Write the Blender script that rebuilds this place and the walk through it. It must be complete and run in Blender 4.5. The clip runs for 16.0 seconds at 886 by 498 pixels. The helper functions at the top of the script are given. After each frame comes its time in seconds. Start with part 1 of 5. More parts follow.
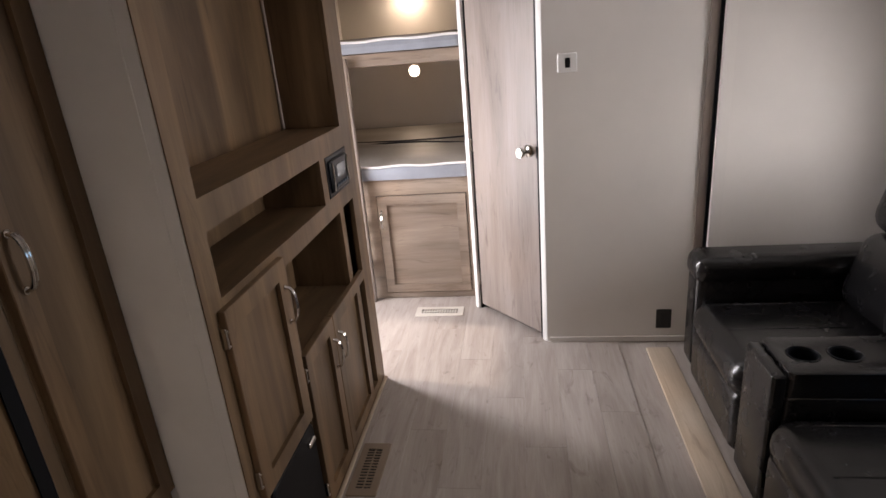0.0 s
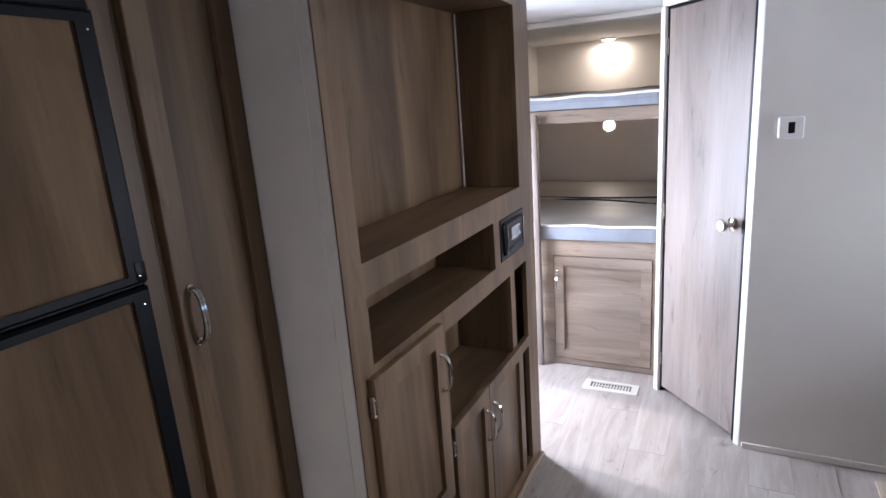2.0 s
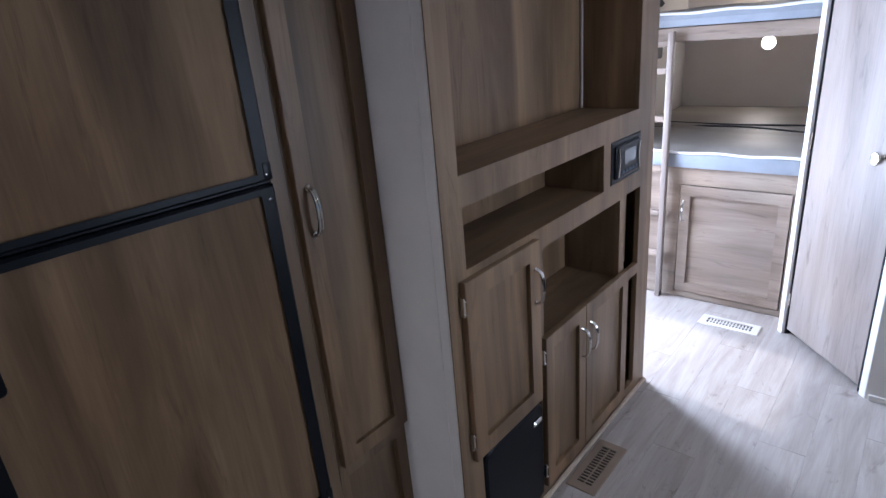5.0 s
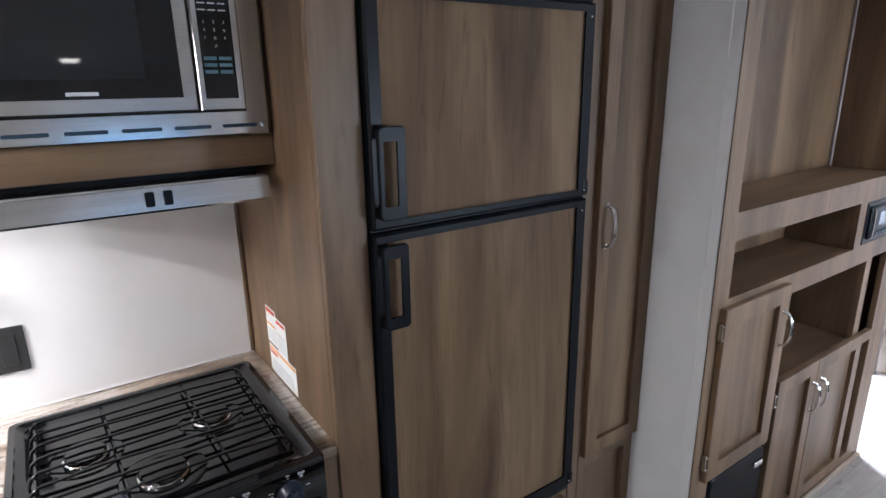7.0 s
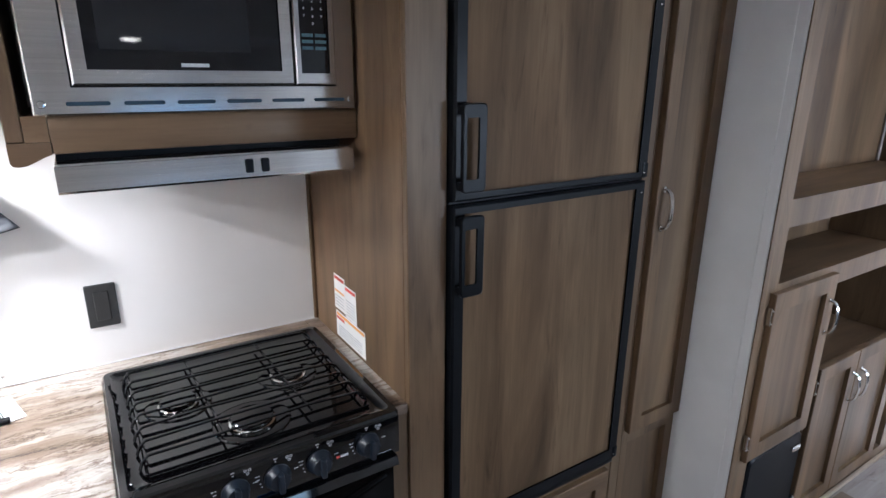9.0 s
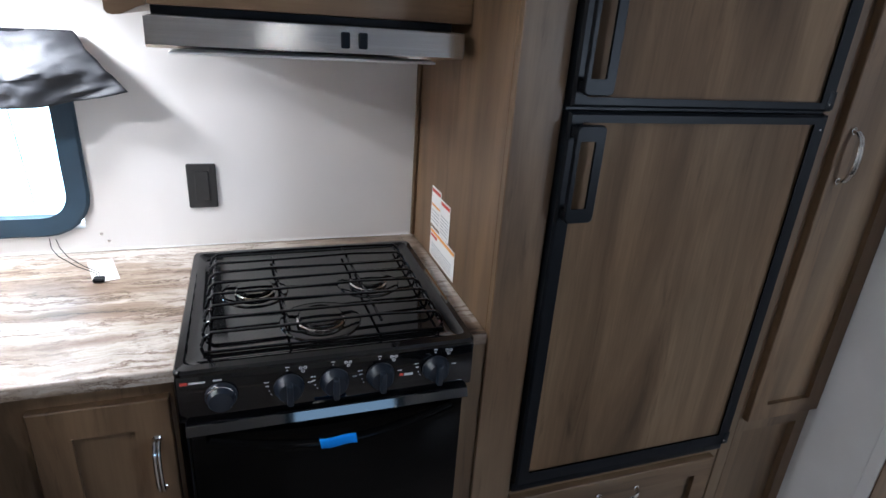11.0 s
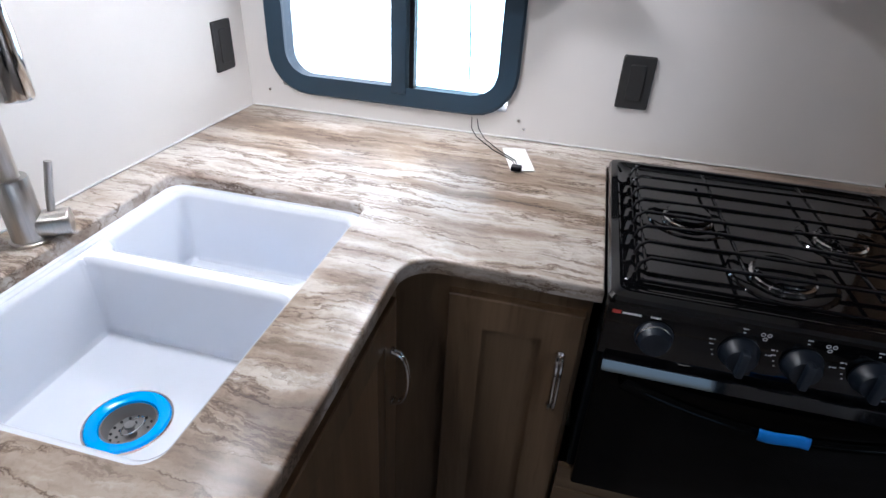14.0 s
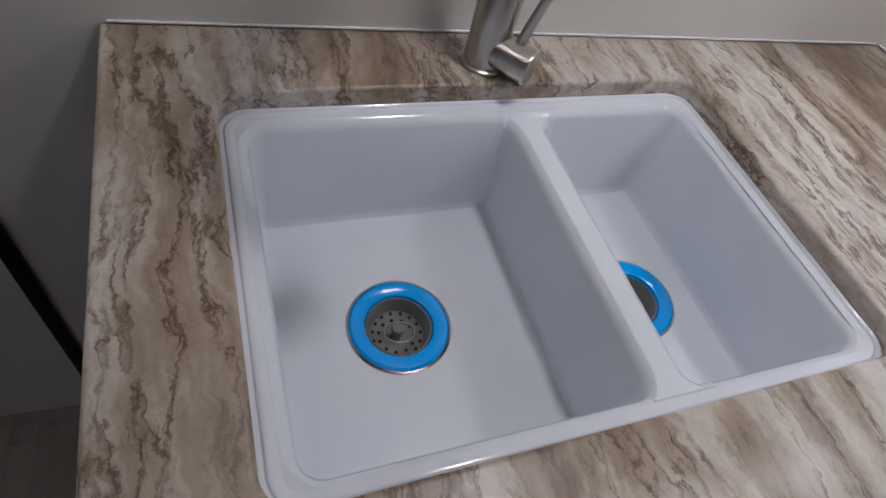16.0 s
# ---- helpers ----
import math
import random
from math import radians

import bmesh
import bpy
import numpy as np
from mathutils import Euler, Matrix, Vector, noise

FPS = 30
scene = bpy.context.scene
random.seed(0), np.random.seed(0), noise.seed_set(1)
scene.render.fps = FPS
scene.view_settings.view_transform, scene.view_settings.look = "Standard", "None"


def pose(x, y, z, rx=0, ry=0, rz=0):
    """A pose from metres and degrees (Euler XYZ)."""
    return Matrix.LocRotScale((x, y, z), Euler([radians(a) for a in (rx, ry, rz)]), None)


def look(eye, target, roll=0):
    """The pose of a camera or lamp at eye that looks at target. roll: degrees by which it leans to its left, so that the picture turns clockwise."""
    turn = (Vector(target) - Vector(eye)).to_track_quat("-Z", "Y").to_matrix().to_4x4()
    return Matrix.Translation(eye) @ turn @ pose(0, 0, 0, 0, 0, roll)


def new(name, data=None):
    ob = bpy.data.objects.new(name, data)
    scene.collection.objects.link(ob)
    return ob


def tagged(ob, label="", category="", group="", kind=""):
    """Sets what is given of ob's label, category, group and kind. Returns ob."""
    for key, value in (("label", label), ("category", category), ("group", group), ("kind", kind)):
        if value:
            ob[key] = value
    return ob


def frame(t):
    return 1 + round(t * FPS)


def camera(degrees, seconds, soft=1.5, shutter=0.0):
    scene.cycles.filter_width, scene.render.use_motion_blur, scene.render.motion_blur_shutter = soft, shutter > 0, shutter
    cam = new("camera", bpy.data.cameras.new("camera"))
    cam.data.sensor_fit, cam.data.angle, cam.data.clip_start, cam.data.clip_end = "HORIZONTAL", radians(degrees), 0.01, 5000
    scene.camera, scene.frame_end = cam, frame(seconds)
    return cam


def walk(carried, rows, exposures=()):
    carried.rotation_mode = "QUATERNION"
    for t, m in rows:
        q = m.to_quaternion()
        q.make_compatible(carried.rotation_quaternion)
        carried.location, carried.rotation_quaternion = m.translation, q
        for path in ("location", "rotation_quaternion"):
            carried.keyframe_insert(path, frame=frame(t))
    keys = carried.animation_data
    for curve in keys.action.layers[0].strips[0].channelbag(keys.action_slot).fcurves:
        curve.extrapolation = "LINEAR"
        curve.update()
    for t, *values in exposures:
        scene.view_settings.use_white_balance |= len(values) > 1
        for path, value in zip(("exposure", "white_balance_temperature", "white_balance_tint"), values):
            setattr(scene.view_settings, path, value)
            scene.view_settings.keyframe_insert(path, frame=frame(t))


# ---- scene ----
cam = camera(75.4, 16.0)
PATH = [
    (0, (0.12, 0.008, 1.582), (-0.164, 1.867, 0.902), -4.9),
    (0.5, (0.085, 0.104, 1.622), (-0.604, 1.899, 1.072), -3.1),
    (1, (0.121, 0.136, 1.632), (-0.672, 1.896, 1.109), -2.7),
    (1.5, (0.126, 0.151, 1.628), (-0.688, 1.903, 1.11), -3.4),
    (2, (0.122, 0.153, 1.63), (-0.757, 1.882, 1.14), -4.2),
    (2.5, (0.166, 0.175, 1.634), (-0.851, 1.834, 1.174), -3.9),
    (3, (0.229, 0.19, 1.678), (-0.965, 1.754, 1.318), -1.4),
    (3.2, (0.257, 0.184, 1.694), (-0.966, 1.734, 1.374), -0.7),
    (5.3, (0.255, 0.118, 1.584), (-1.0, 1.495, 0.857), -5.4),
    (5.5, (0.274, 0.11, 1.565), (-1.042, 1.443, 0.863), -6.0),
    (6, (0.213, -0.006, 1.579), (-1.228, 1.182, 0.862), -2.7),
    (6.5, (0.191, -0.177, 1.598), (-1.329, 0.955, 0.961), -2.5),
    (7, (0.184, -0.328, 1.639), (-1.402, 0.757, 1.086), -1.0),
    (7.5, (0.182, -0.401, 1.659), (-1.402, 0.684, 1.1), -0.1),
    (8, (0.202, -0.459, 1.651), (-1.394, 0.6, 1.074), -0.3),
    (8.2, (0.197, -0.474, 1.658), (-1.378, 0.604, 1.058), 0.3),
    (10.3, (0.13, -0.453, 1.537), (-1.587, 0.332, 0.876), 2.3),
    (10.5, (0.111, -0.425, 1.553), (-1.604, 0.315, 0.84), 3.1),
    (11, (0.098, -0.357, 1.495), (-1.647, 0.262, 0.738), 4.0),
    (11.5, (0.087, -0.358, 1.428), (-1.674, 0.116, 0.607), 4.7),
    (12, (0.002, -0.343, 1.351), (-1.746, -0.027, 0.432), 4.3),
    (12.5, (-0.016, -0.356, 1.327), (-1.734, -0.163, 0.321), 4.2),
    (13, (-0.018, -0.361, 1.325), (-1.719, -0.267, 0.278), 3.6),
    (13.5, (-0.026, -0.407, 1.36), (-1.731, -0.475, 0.316), 2.9),
    (14, (-0.097, -0.589, 1.382), (-1.76, -0.957, 0.333), 3.2),
    (14.5, (-0.217, -0.737, 1.358), (-1.676, -1.449, 0.189), 6.4),
    (15, (-0.376, -0.803, 1.337), (-1.521, -1.765, 0.008), 11.5),
    (15.5, (-0.423, -0.831, 1.312), (-1.247, -1.926, -0.144), 14.1),
    (16, (-0.389, -0.838, 1.287), (-1.046, -1.916, -0.265), 18.0),
]
# the clip's camera opens up over dark cabinets and closes down over the white sink; its white balance settles after the start
EXPOSURES = [
    (0.0, -0.2, 7600, 21), (0.5, 0.12, 7050, 20), (1.5, 0.25, 6300, 18), (3.0, 0.16, 5750, 15), (5.5, 0.42, 5500, 14), (6.0, 0.66, 5600, 13), (6.5, 1.08, 5620, 12), (7.0, 1.1, 5650, 11), (8.0, 1.06, 5500, 10),
    (10.5, 0.68, 5550, 10), (12.5, 0.38, 5350, 8), (13.5, 0.3, 5450, 9), (14.0, -0.15, 5600, 12), (14.5, -0.78, 5700, 13), (15.0, -1.42, 5800, 14), (16.0, -1.5, 6000, 15),
]
walk(cam, [(t, look(eye, target, roll)) for t, eye, target, roll in PATH], EXPOSURES)

# ---- world and lights ----
world = bpy.data.worlds.new("sky")
scene.world = world
world.use_nodes = True
wn = world.node_tree.nodes
sky = wn.new("ShaderNodeTexSky")
sky.sky_type, sky.sun_disc = "NISHITA", False
sky.sun_elevation, sky.sun_rotation = radians(48), radians(100)
wn["Background"].inputs["Strength"].default_value = 0.12
world.node_tree.links.new(sky.outputs[0], wn["Background"].inputs[0])

sun = new("sun", bpy.data.lights.new("sun", "SUN"))
sun.data.energy, sun.data.angle, sun.data.color = 2.0, radians(2.0), (1.0, 0.95, 0.88)
sun.matrix_world = look((0, 0, 20), (6.0, -1.0, 12.0))


def area(name, eye, target, w, h, power, colour, disk=False):
    lamp = new(name, bpy.data.lights.new(name, "AREA"))
    lamp.data.shape = "DISK" if disk else "RECTANGLE"
    lamp.data.size = w
    if not disk:
        lamp.data.size_y = h
    lamp.data.energy, lamp.data.color = power, colour
    lamp.matrix_world = look(eye, target)
    return lamp


# daylight through the entry door, the slide-out window and an unseen sofa window added for fill
area("daylight_entry", (-1.47, 2.93, 1.05), (0.1, 2.25, 0.15), 0.18, 1.6, 58, (0.78, 0.87, 1.0))
area("daylight_slide", (1.99, 0.13, 1.11), (0, 0.13, 1.0), 0.64, 0.34, 0.85, (0.20, 0.55, 1.0))
area("sofa_fill", (1.99, 2.0, 1.2), (0.0, 2.05, 0.9), 0.72, 0.46, 13.0, (0.86, 0.93, 1.0)).data.spread = radians(128)

# ---- helpers ----
ORIGIN = {}
MX = Matrix(((0, 0, 1, 0), (1, 0, 0, 0), (0, 1, 0, 0), (0, 0, 0, 1)))
MYN = Matrix(((1, 0, 0, 0), (0, 0, -1, 0), (0, 1, 0, 0), (0, 0, 0, 1)))
MYP = Matrix(((-1, 0, 0, 0), (0, 0, 1, 0), (0, 1, 0, 0), (0, 0, 0, 1)))


def thing(name, loc, label, category, group="", kind=""):
    ob = new(name)
    ob.location = loc
    ob.empty_display_size = 0.05
    ORIGIN[ob.name] = Vector(loc)
    return tagged(ob, label, category, group, kind)


def mesh_from(name, bm, mat, smooth=True):
    bmesh.ops.recalc_face_normals(bm, faces=bm.faces[:])
    me = bpy.data.meshes.new(name)
    bm.to_mesh(me)
    bm.free()
    if mat:
        me.materials.append(mat)
    if smooth:
        me.shade_smooth()
        me.set_sharp_from_angle(angle=radians(35))
    return me


def part(name, bm, mat, parent, label="", smooth=True):
    org = ORIGIN[parent.name]
    bmesh.ops.translate(bm, verts=bm.verts[:], vec=-org)
    ob = new(name, mesh_from(name, bm, mat, smooth))
    ob.parent = parent
    ORIGIN[ob.name] = org
    return tagged(ob, label)


def single(name, bm, mat, label="", category="", group="", kind="", at=None, smooth=True):
    org = Vector(at) if at else Vector((0, 0, 0))
    bmesh.ops.translate(bm, verts=bm.verts[:], vec=-org)
    ob = new(name, mesh_from(name, bm, mat, smooth))
    ob.location = org
    ORIGIN[ob.name] = org
    return tagged(ob, label, category, group, kind)


def bx(x0, x1, y0, y1, z0, z1, r=0.0015, seg=1, bm=None, m=None):
    """A box with eased edges, added to bm."""
    b = bmesh.new()
    bmesh.ops.create_cube(b, size=1)
    for v in b.verts:
        v.co = Vector((x0 if v.co.x < 0 else x1, y0 if v.co.y < 0 else y1, z0 if v.co.z < 0 else z1))
    if r > 0:
        bmesh.ops.bevel(b, geom=b.edges[:], offset=r, segments=seg, affect="EDGES", profile=0.5)
    if m is not None:
        bmesh.ops.transform(b, matrix=m, verts=b.verts[:])
    return merge(bm, b)


def merge(bm, b):
    if bm is None:
        return b
    me = bpy.data.meshes.new("tmp")
    b.to_mesh(me)
    b.free()
    bm.from_mesh(me)
    bpy.data.meshes.remove(me)
    return bm


def tube(points, r, seg=8, bm=None, flat=1.0):
    """A round bar swept along points, capped at both ends."""
    bm = bm or bmesh.new()
    pts = [Vector(p) for p in points]
    rings, side = [], None
    for i, p in enumerate(pts):
        d = (pts[min(i + 1, len(pts) - 1)] - pts[max(i - 1, 0)]).normalized()
        if side is None:
            side = d.orthogonal().normalized()
        side = (side - d * side.dot(d)).normalized()
        up = d.cross(side)
        rad = r[i] if isinstance(r, (list, tuple)) else r
        rings.append([bm.verts.new(p + rad * (math.cos(a) * side + flat * math.sin(a) * up)) for a in (2 * math.pi * k / seg for k in range(seg))])
    for a, b in zip(rings, rings[1:]):
        for k in range(seg):
            bm.faces.new((a[k], a[(k + 1) % seg], b[(k + 1) % seg], b[k]))
    bm.faces.new(rings[0][::-1])
    bm.faces.new(rings[-1])
    return bm


def lathe(profile, m, seg=32, bm=None, close=False):
    """Spins (radius, height) pairs round the local z of m."""
    bm = bm or bmesh.new()
    rings = []
    for r, h in profile:
        if r < 1e-6:
            rings.append([bm.verts.new(m @ Vector((0, 0, h)))])
        else:
            rings.append([bm.verts.new(m @ Vector((r * math.cos(2 * math.pi * k / seg), r * math.sin(2 * math.pi * k / seg), h))) for k in range(seg)])
    for a, b in zip(rings, rings[1:]):
        for k in range(seg):
            q = [a[k % len(a)], a[(k + 1) % len(a)], b[(k + 1) % len(b)], b[k % len(b)]]
            q = list(dict.fromkeys(q))
            if len(q) > 2:
                bm.faces.new(q)
    return bm


def rrect(u0, u1, v0, v1, r, n=6):
    out = []
    for cu, cv, a0 in ((u1 - r, v1 - r, 0), (u0 + r, v1 - r, 90), (u0 + r, v0 + r, 180), (u1 - r, v0 + r, 270)):
        for k in range(n + 1):
            a = radians(a0 + 90 * k / n)
            out.append((cu + r * math.cos(a), cv + r * math.sin(a)))
    return out


def loft(loops, m, bm=None, cap0=False, cap1=False, wrap=False):
    """Skins loops of (u, v, w) of equal count."""
    bm = bm or bmesh.new()
    rings = [[bm.verts.new(m @ Vector(p)) for p in loop] for loop in loops]
    n = len(rings[0])
    pairs = list(zip(rings, rings[1:])) + ([(rings[-1], rings[0])] if wrap else [])
    for a, b in pairs:
        for k in range(n):
            bm.faces.new((a[k], a[(k + 1) % n], b[(k + 1) % n], b[k]))
    if cap0:
        bm.faces.new(rings[0][::-1])
    if cap1:
        bm.faces.new(rings[-1])
    return bm


def ring(outer, inner, w0, w1, m, ease=0.002, bm=None):
    """A flat frame between two loops of equal count, from depth w0 to w1, with eased front edges."""
    def scaled(loop, d, w):
        cu = sum(p[0] for p in loop) / len(loop)
        cv = sum(p[1] for p in loop) / len(loop)
        return [(u - math.copysign(min(d, abs(u - cu)), u - cu), v - math.copysign(min(d, abs(v - cv)), v - cv), w) for u, v in loop]
    return loft([scaled(outer, 0, w0), scaled(outer, 0, w1 - ease), scaled(outer, ease, w1), scaled(inner, -ease, w1), scaled(inner, 0, w1 - ease), scaled(inner, 0, w0)], m, bm, wrap=True)


def plate(loop, w0, w1, m, ease=0.002, bm=None):
    cu = sum(p[0] for p in loop) / len(loop)
    cv = sum(p[1] for p in loop) / len(loop)
    inner = [(u - math.copysign(min(ease, abs(u - cu)), u - cu), v - math.copysign(min(ease, abs(v - cv)), v - cv), w1) for u, v in loop]
    return loft([[(u, v, w0) for u, v in loop], [(u, v, w1 - ease) for u, v in loop], inner], m, bm, cap0=True, cap1=True)


def wall_bm(axis, at, thick, u0, u1, z0, z1, holes=()):
    """A wall across axis ('x' or 'y'), with rectangular holes (u0, u1, z0, z1) that go through it."""
    bm = bmesh.new()
    us = sorted({u0, u1, *(h[0] for h in holes), *(h[1] for h in holes)})
    zs = sorted({z0, z1, *(h[2] for h in holes), *(h[3] for h in holes)})
    for a, b in zip(us, us[1:]):
        for c, d in zip(zs, zs[1:]):
            cu, cz = (a + b) / 2, (c + d) / 2
            if any(h[0] < cu < h[1] and h[2] < cz < h[3] for h in holes):
                continue
            if axis == "x":
                bx(min(at, at + thick), max(at, at + thick), a, b, c, d, 0, bm=bm)
            else:
                bx(a, b, min(at, at + thick), max(at, at + thick), c, d, 0, bm=bm)
    bmesh.ops.remove_doubles(bm, verts=bm.verts[:], dist=1e-5)
    bm.verts.index_update()
    seen = {}
    for f in bm.faces[:]:
        seen.setdefault(tuple(sorted(v.index for v in f.verts)), []).append(f)
    bmesh.ops.delete(bm, geom=[f for fs in seen.values() if len(fs) > 1 for f in fs], context="FACES_ONLY")
    return bm


# ---- materials ----
def base_mat(name, rough=0.5, metal=0.0, colour=(0.5, 0.5, 0.5)):
    m = bpy.data.materials.new(name)
    m.use_nodes = True
    nt = m.node_tree
    b = nt.nodes["Principled BSDF"]
    b.inputs["Roughness"].default_value = rough
    b.inputs["Metallic"].default_value = metal
    b.inputs["Base Color"].default_value = (*colour, 1)
    return m, nt, b


def node(nt, kind, **values):
    n = nt.nodes.new(kind)
    for key, value in values.items():
        n.inputs[key.replace("_", " ")].default_value = value
    return n


def coords(nt, scale, vary=True):
    """Object coordinates at a scale, shifted from object to object."""
    tc = nt.nodes.new("ShaderNodeTexCoord")
    mp = nt.nodes.new("ShaderNodeMapping")
    mp.inputs["Scale"].default_value = scale
    nt.links.new(tc.outputs["Object"], mp.inputs["Vector"])
    if vary:
        oi = nt.nodes.new("ShaderNodeObjectInfo")
        mul = nt.nodes.new("ShaderNodeMath")
        mul.operation = "MULTIPLY"
        mul.inputs[1].default_value = 37.0
        nt.links.new(oi.outputs["Random"], mul.inputs[0])
        nt.links.new(mul.outputs[0], mp.inputs["Location"])
    return mp.outputs[0]


def ramp(nt, source, stops):
    r = nt.nodes.new("ShaderNodeValToRGB")
    el = r.color_ramp.elements
    while len(el) < len(stops):
        el.new(0.5)
    for e, (p, c) in zip(el, stops):
        e.position, e.color = p, (*c, 1)
    nt.links.new(source, r.inputs[0])
    return r.outputs[0]


def mix(nt, kind, factor, a, b):
    n = nt.nodes.new("ShaderNodeMix")
    n.data_type, n.blend_type = "RGBA", kind
    for sock, value in ((n.inputs["Factor"], factor), (n.inputs[6], a), (n.inputs[7], b)):
        if isinstance(value, (int, float)):
            sock.default_value = value
        elif isinstance(value, tuple):
            sock.default_value = (*value, 1)
        else:
            nt.links.new(value, sock)
    return n.outputs[2]


def bump(nt, b, height, strength, dist=0.002):
    n = node(nt, "ShaderNodeBump", Strength=strength, Distance=dist)
    nt.links.new(height, n.inputs["Height"])
    nt.links.new(n.outputs[0], b.inputs["Normal"])


def wood(name, dark, light, axis="z", rough=0.45, blotch=0.24, spec=0.36):
    m, nt, b = base_mat(name, rough)
    b.inputs["Specular IOR Level"].default_value = spec
    s = {"x": (0.8, 6.5, 6.5), "y": (6.5, 0.8, 6.5), "z": (6.5, 6.5, 0.8)}[axis]
    f = {"x": (5, 160, 160), "y": (160, 5, 160), "z": (160, 160, 5)}[axis]
    n1 = node(nt, "ShaderNodeTexNoise", Scale=1.0, Detail=5.0, Roughness=0.55, Distortion=0.6)
    nt.links.new(coords(nt, s), n1.inputs["Vector"])
    n2 = node(nt, "ShaderNodeTexNoise", Scale=1.0, Detail=3.0, Roughness=0.6, Distortion=0.2)
    nt.links.new(coords(nt, f), n2.inputs["Vector"])
    n3 = node(nt, "ShaderNodeTexNoise", Scale=1.0, Detail=4.0, Roughness=0.7, Distortion=1.5)
    nt.links.new(coords(nt, tuple(v * 2.4 for v in s)), n3.inputs["Vector"])
    mid = tuple((a + c) / 2 for a, c in zip(dark, light))
    col = ramp(nt, n1.outputs[0], ((0.32, dark), (0.5, mid), (0.66, light)))
    grain = ramp(nt, n2.outputs[0], ((0.35, (0.62, 0.6, 0.58)), (0.6, (1, 1, 1))))
    col = mix(nt, "MULTIPLY", blotch, col, grain)
    knots = ramp(nt, n3.outputs[0], ((0.28, (0.40, 0.37, 0.35)), (0.44, (1, 1, 1))))
    col = mix(nt, "MULTIPLY", 0.6, col, knots)
    nt.links.new(col, b.inputs["Base Color"])
    n4 = node(nt, "ShaderNodeTexNoise", Scale=2.2, Detail=2.0)
    nt.links.new(coords(nt, (1, 1, 1)), n4.inputs["Vector"])
    col = mix(nt, "MULTIPLY", 0.5, col, ramp(nt, n4.outputs[0], ((0.3, (1.0, 0.86, 0.72)), (0.7, (0.93, 0.96, 0.98)))))
    nt.links.new(col, b.inputs["Base Color"])
    bump(nt, b, n2.outputs[0], 0.08, 0.001)
    return m


def plain(name, colour, rough=0.5, metal=0.0, vary=0.12, scale=6.0, fine=180.0, relief=0.05, coat=0.0, spec=0.5):
    """Paint, plastic or enamel with slight mottling, fine relief and uneven gloss."""
    m, nt, b = base_mat(name, rough, metal)
    n1 = node(nt, "ShaderNodeTexNoise", Scale=scale, Detail=4.0, Roughness=0.6)
    n2 = node(nt, "ShaderNodeTexNoise", Scale=fine, Detail=2.0)
    v = coords(nt, (1, 1, 1))
    nt.links.new(v, n1.inputs["Vector"])
    nt.links.new(v, n2.inputs["Vector"])
    low = tuple(c * (1 - vary) for c in colour)
    high = tuple(min(1, c * (1 + vary * 0.5)) for c in colour)
    nt.links.new(ramp(nt, n1.outputs[0], ((0.3, low), (0.7, high))), b.inputs["Base Color"])
    mr = node(nt, "ShaderNodeMapRange")
    mr.inputs["To Min"].default_value, mr.inputs["To Max"].default_value = rough * 0.85, min(1, rough * 1.2)
    nt.links.new(n1.outputs[0], mr.inputs["Value"])
    nt.links.new(mr.outputs[0], b.inputs["Roughness"])
    if relief:
        bump(nt, b, n2.outputs[0], relief, 0.001)
    b.inputs["Coat Weight"].default_value = coat
    b.inputs["Specular IOR Level"].default_value = spec
    return m


def brushed(name, colour, rough, axis):
    m, nt, b = base_mat(name, rough, 1.0, colour)
    s = {"x": (3, 400, 400), "y": (400, 3, 400), "z": (400, 400, 3)}[axis]
    n = node(nt, "ShaderNodeTexNoise", Scale=1.0, Detail=2.0)
    nt.links.new(coords(nt, s), n.inputs["Vector"])
    bump(nt, b, n.outputs[0], 0.06, 0.0005)
    nt.links.new(ramp(nt, n.outputs[0], ((0.3, tuple(c * 0.85 for c in colour)), (0.7, colour))), b.inputs["Base Color"])
    return m


def glowing(name, colour, strength):
    m, nt, b = base_mat(name, 0.4, 0.0, (0.8, 0.8, 0.8))
    b.inputs["Emission Color"].default_value = (*colour, 1)
    b.inputs["Emission Strength"].default_value = strength
    return m


W_DARK, W_LIGHT = (0.080, 0.050, 0.028), (0.222, 0.146, 0.084)
WOOD = wood("driftwood_upright", W_DARK, W_LIGHT, "z")
WOOD_Y = wood("driftwood_along", W_DARK, W_LIGHT, "y")
WOOD_X = wood("driftwood_across", W_DARK, W_LIGHT, "x")
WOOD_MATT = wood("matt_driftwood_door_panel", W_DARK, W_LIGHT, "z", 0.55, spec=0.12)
WOOD_PALE = wood("pale_driftwood_upright", (0.20, 0.164, 0.148), (0.31, 0.266, 0.246), "z", 0.4)
WOOD_PALE_X = wood("pale_driftwood_across", (0.20, 0.155, 0.125), (0.36, 0.295, 0.245), "x", 0.4)
WALL = plain("cream_wall_panel", (0.70, 0.67, 0.64), 0.55, vary=0.05, scale=2.5, fine=260, relief=0.06)
WHITE = plain("white_trim", (0.78, 0.77, 0.76), 0.4, vary=0.05, relief=0.03)
CEILING = plain("white_ceiling", (0.80, 0.80, 0.80), 0.6, vary=0.04, relief=0.06)
BLACK = plain("black_plastic", (0.004, 0.005, 0.007), 0.36, vary=0.2, relief=0.08, spec=0.16)
OUTLET = plain("dark_grey_outlet_plastic", (0.022, 0.021, 0.020), 0.5, vary=0.15, relief=0.05)
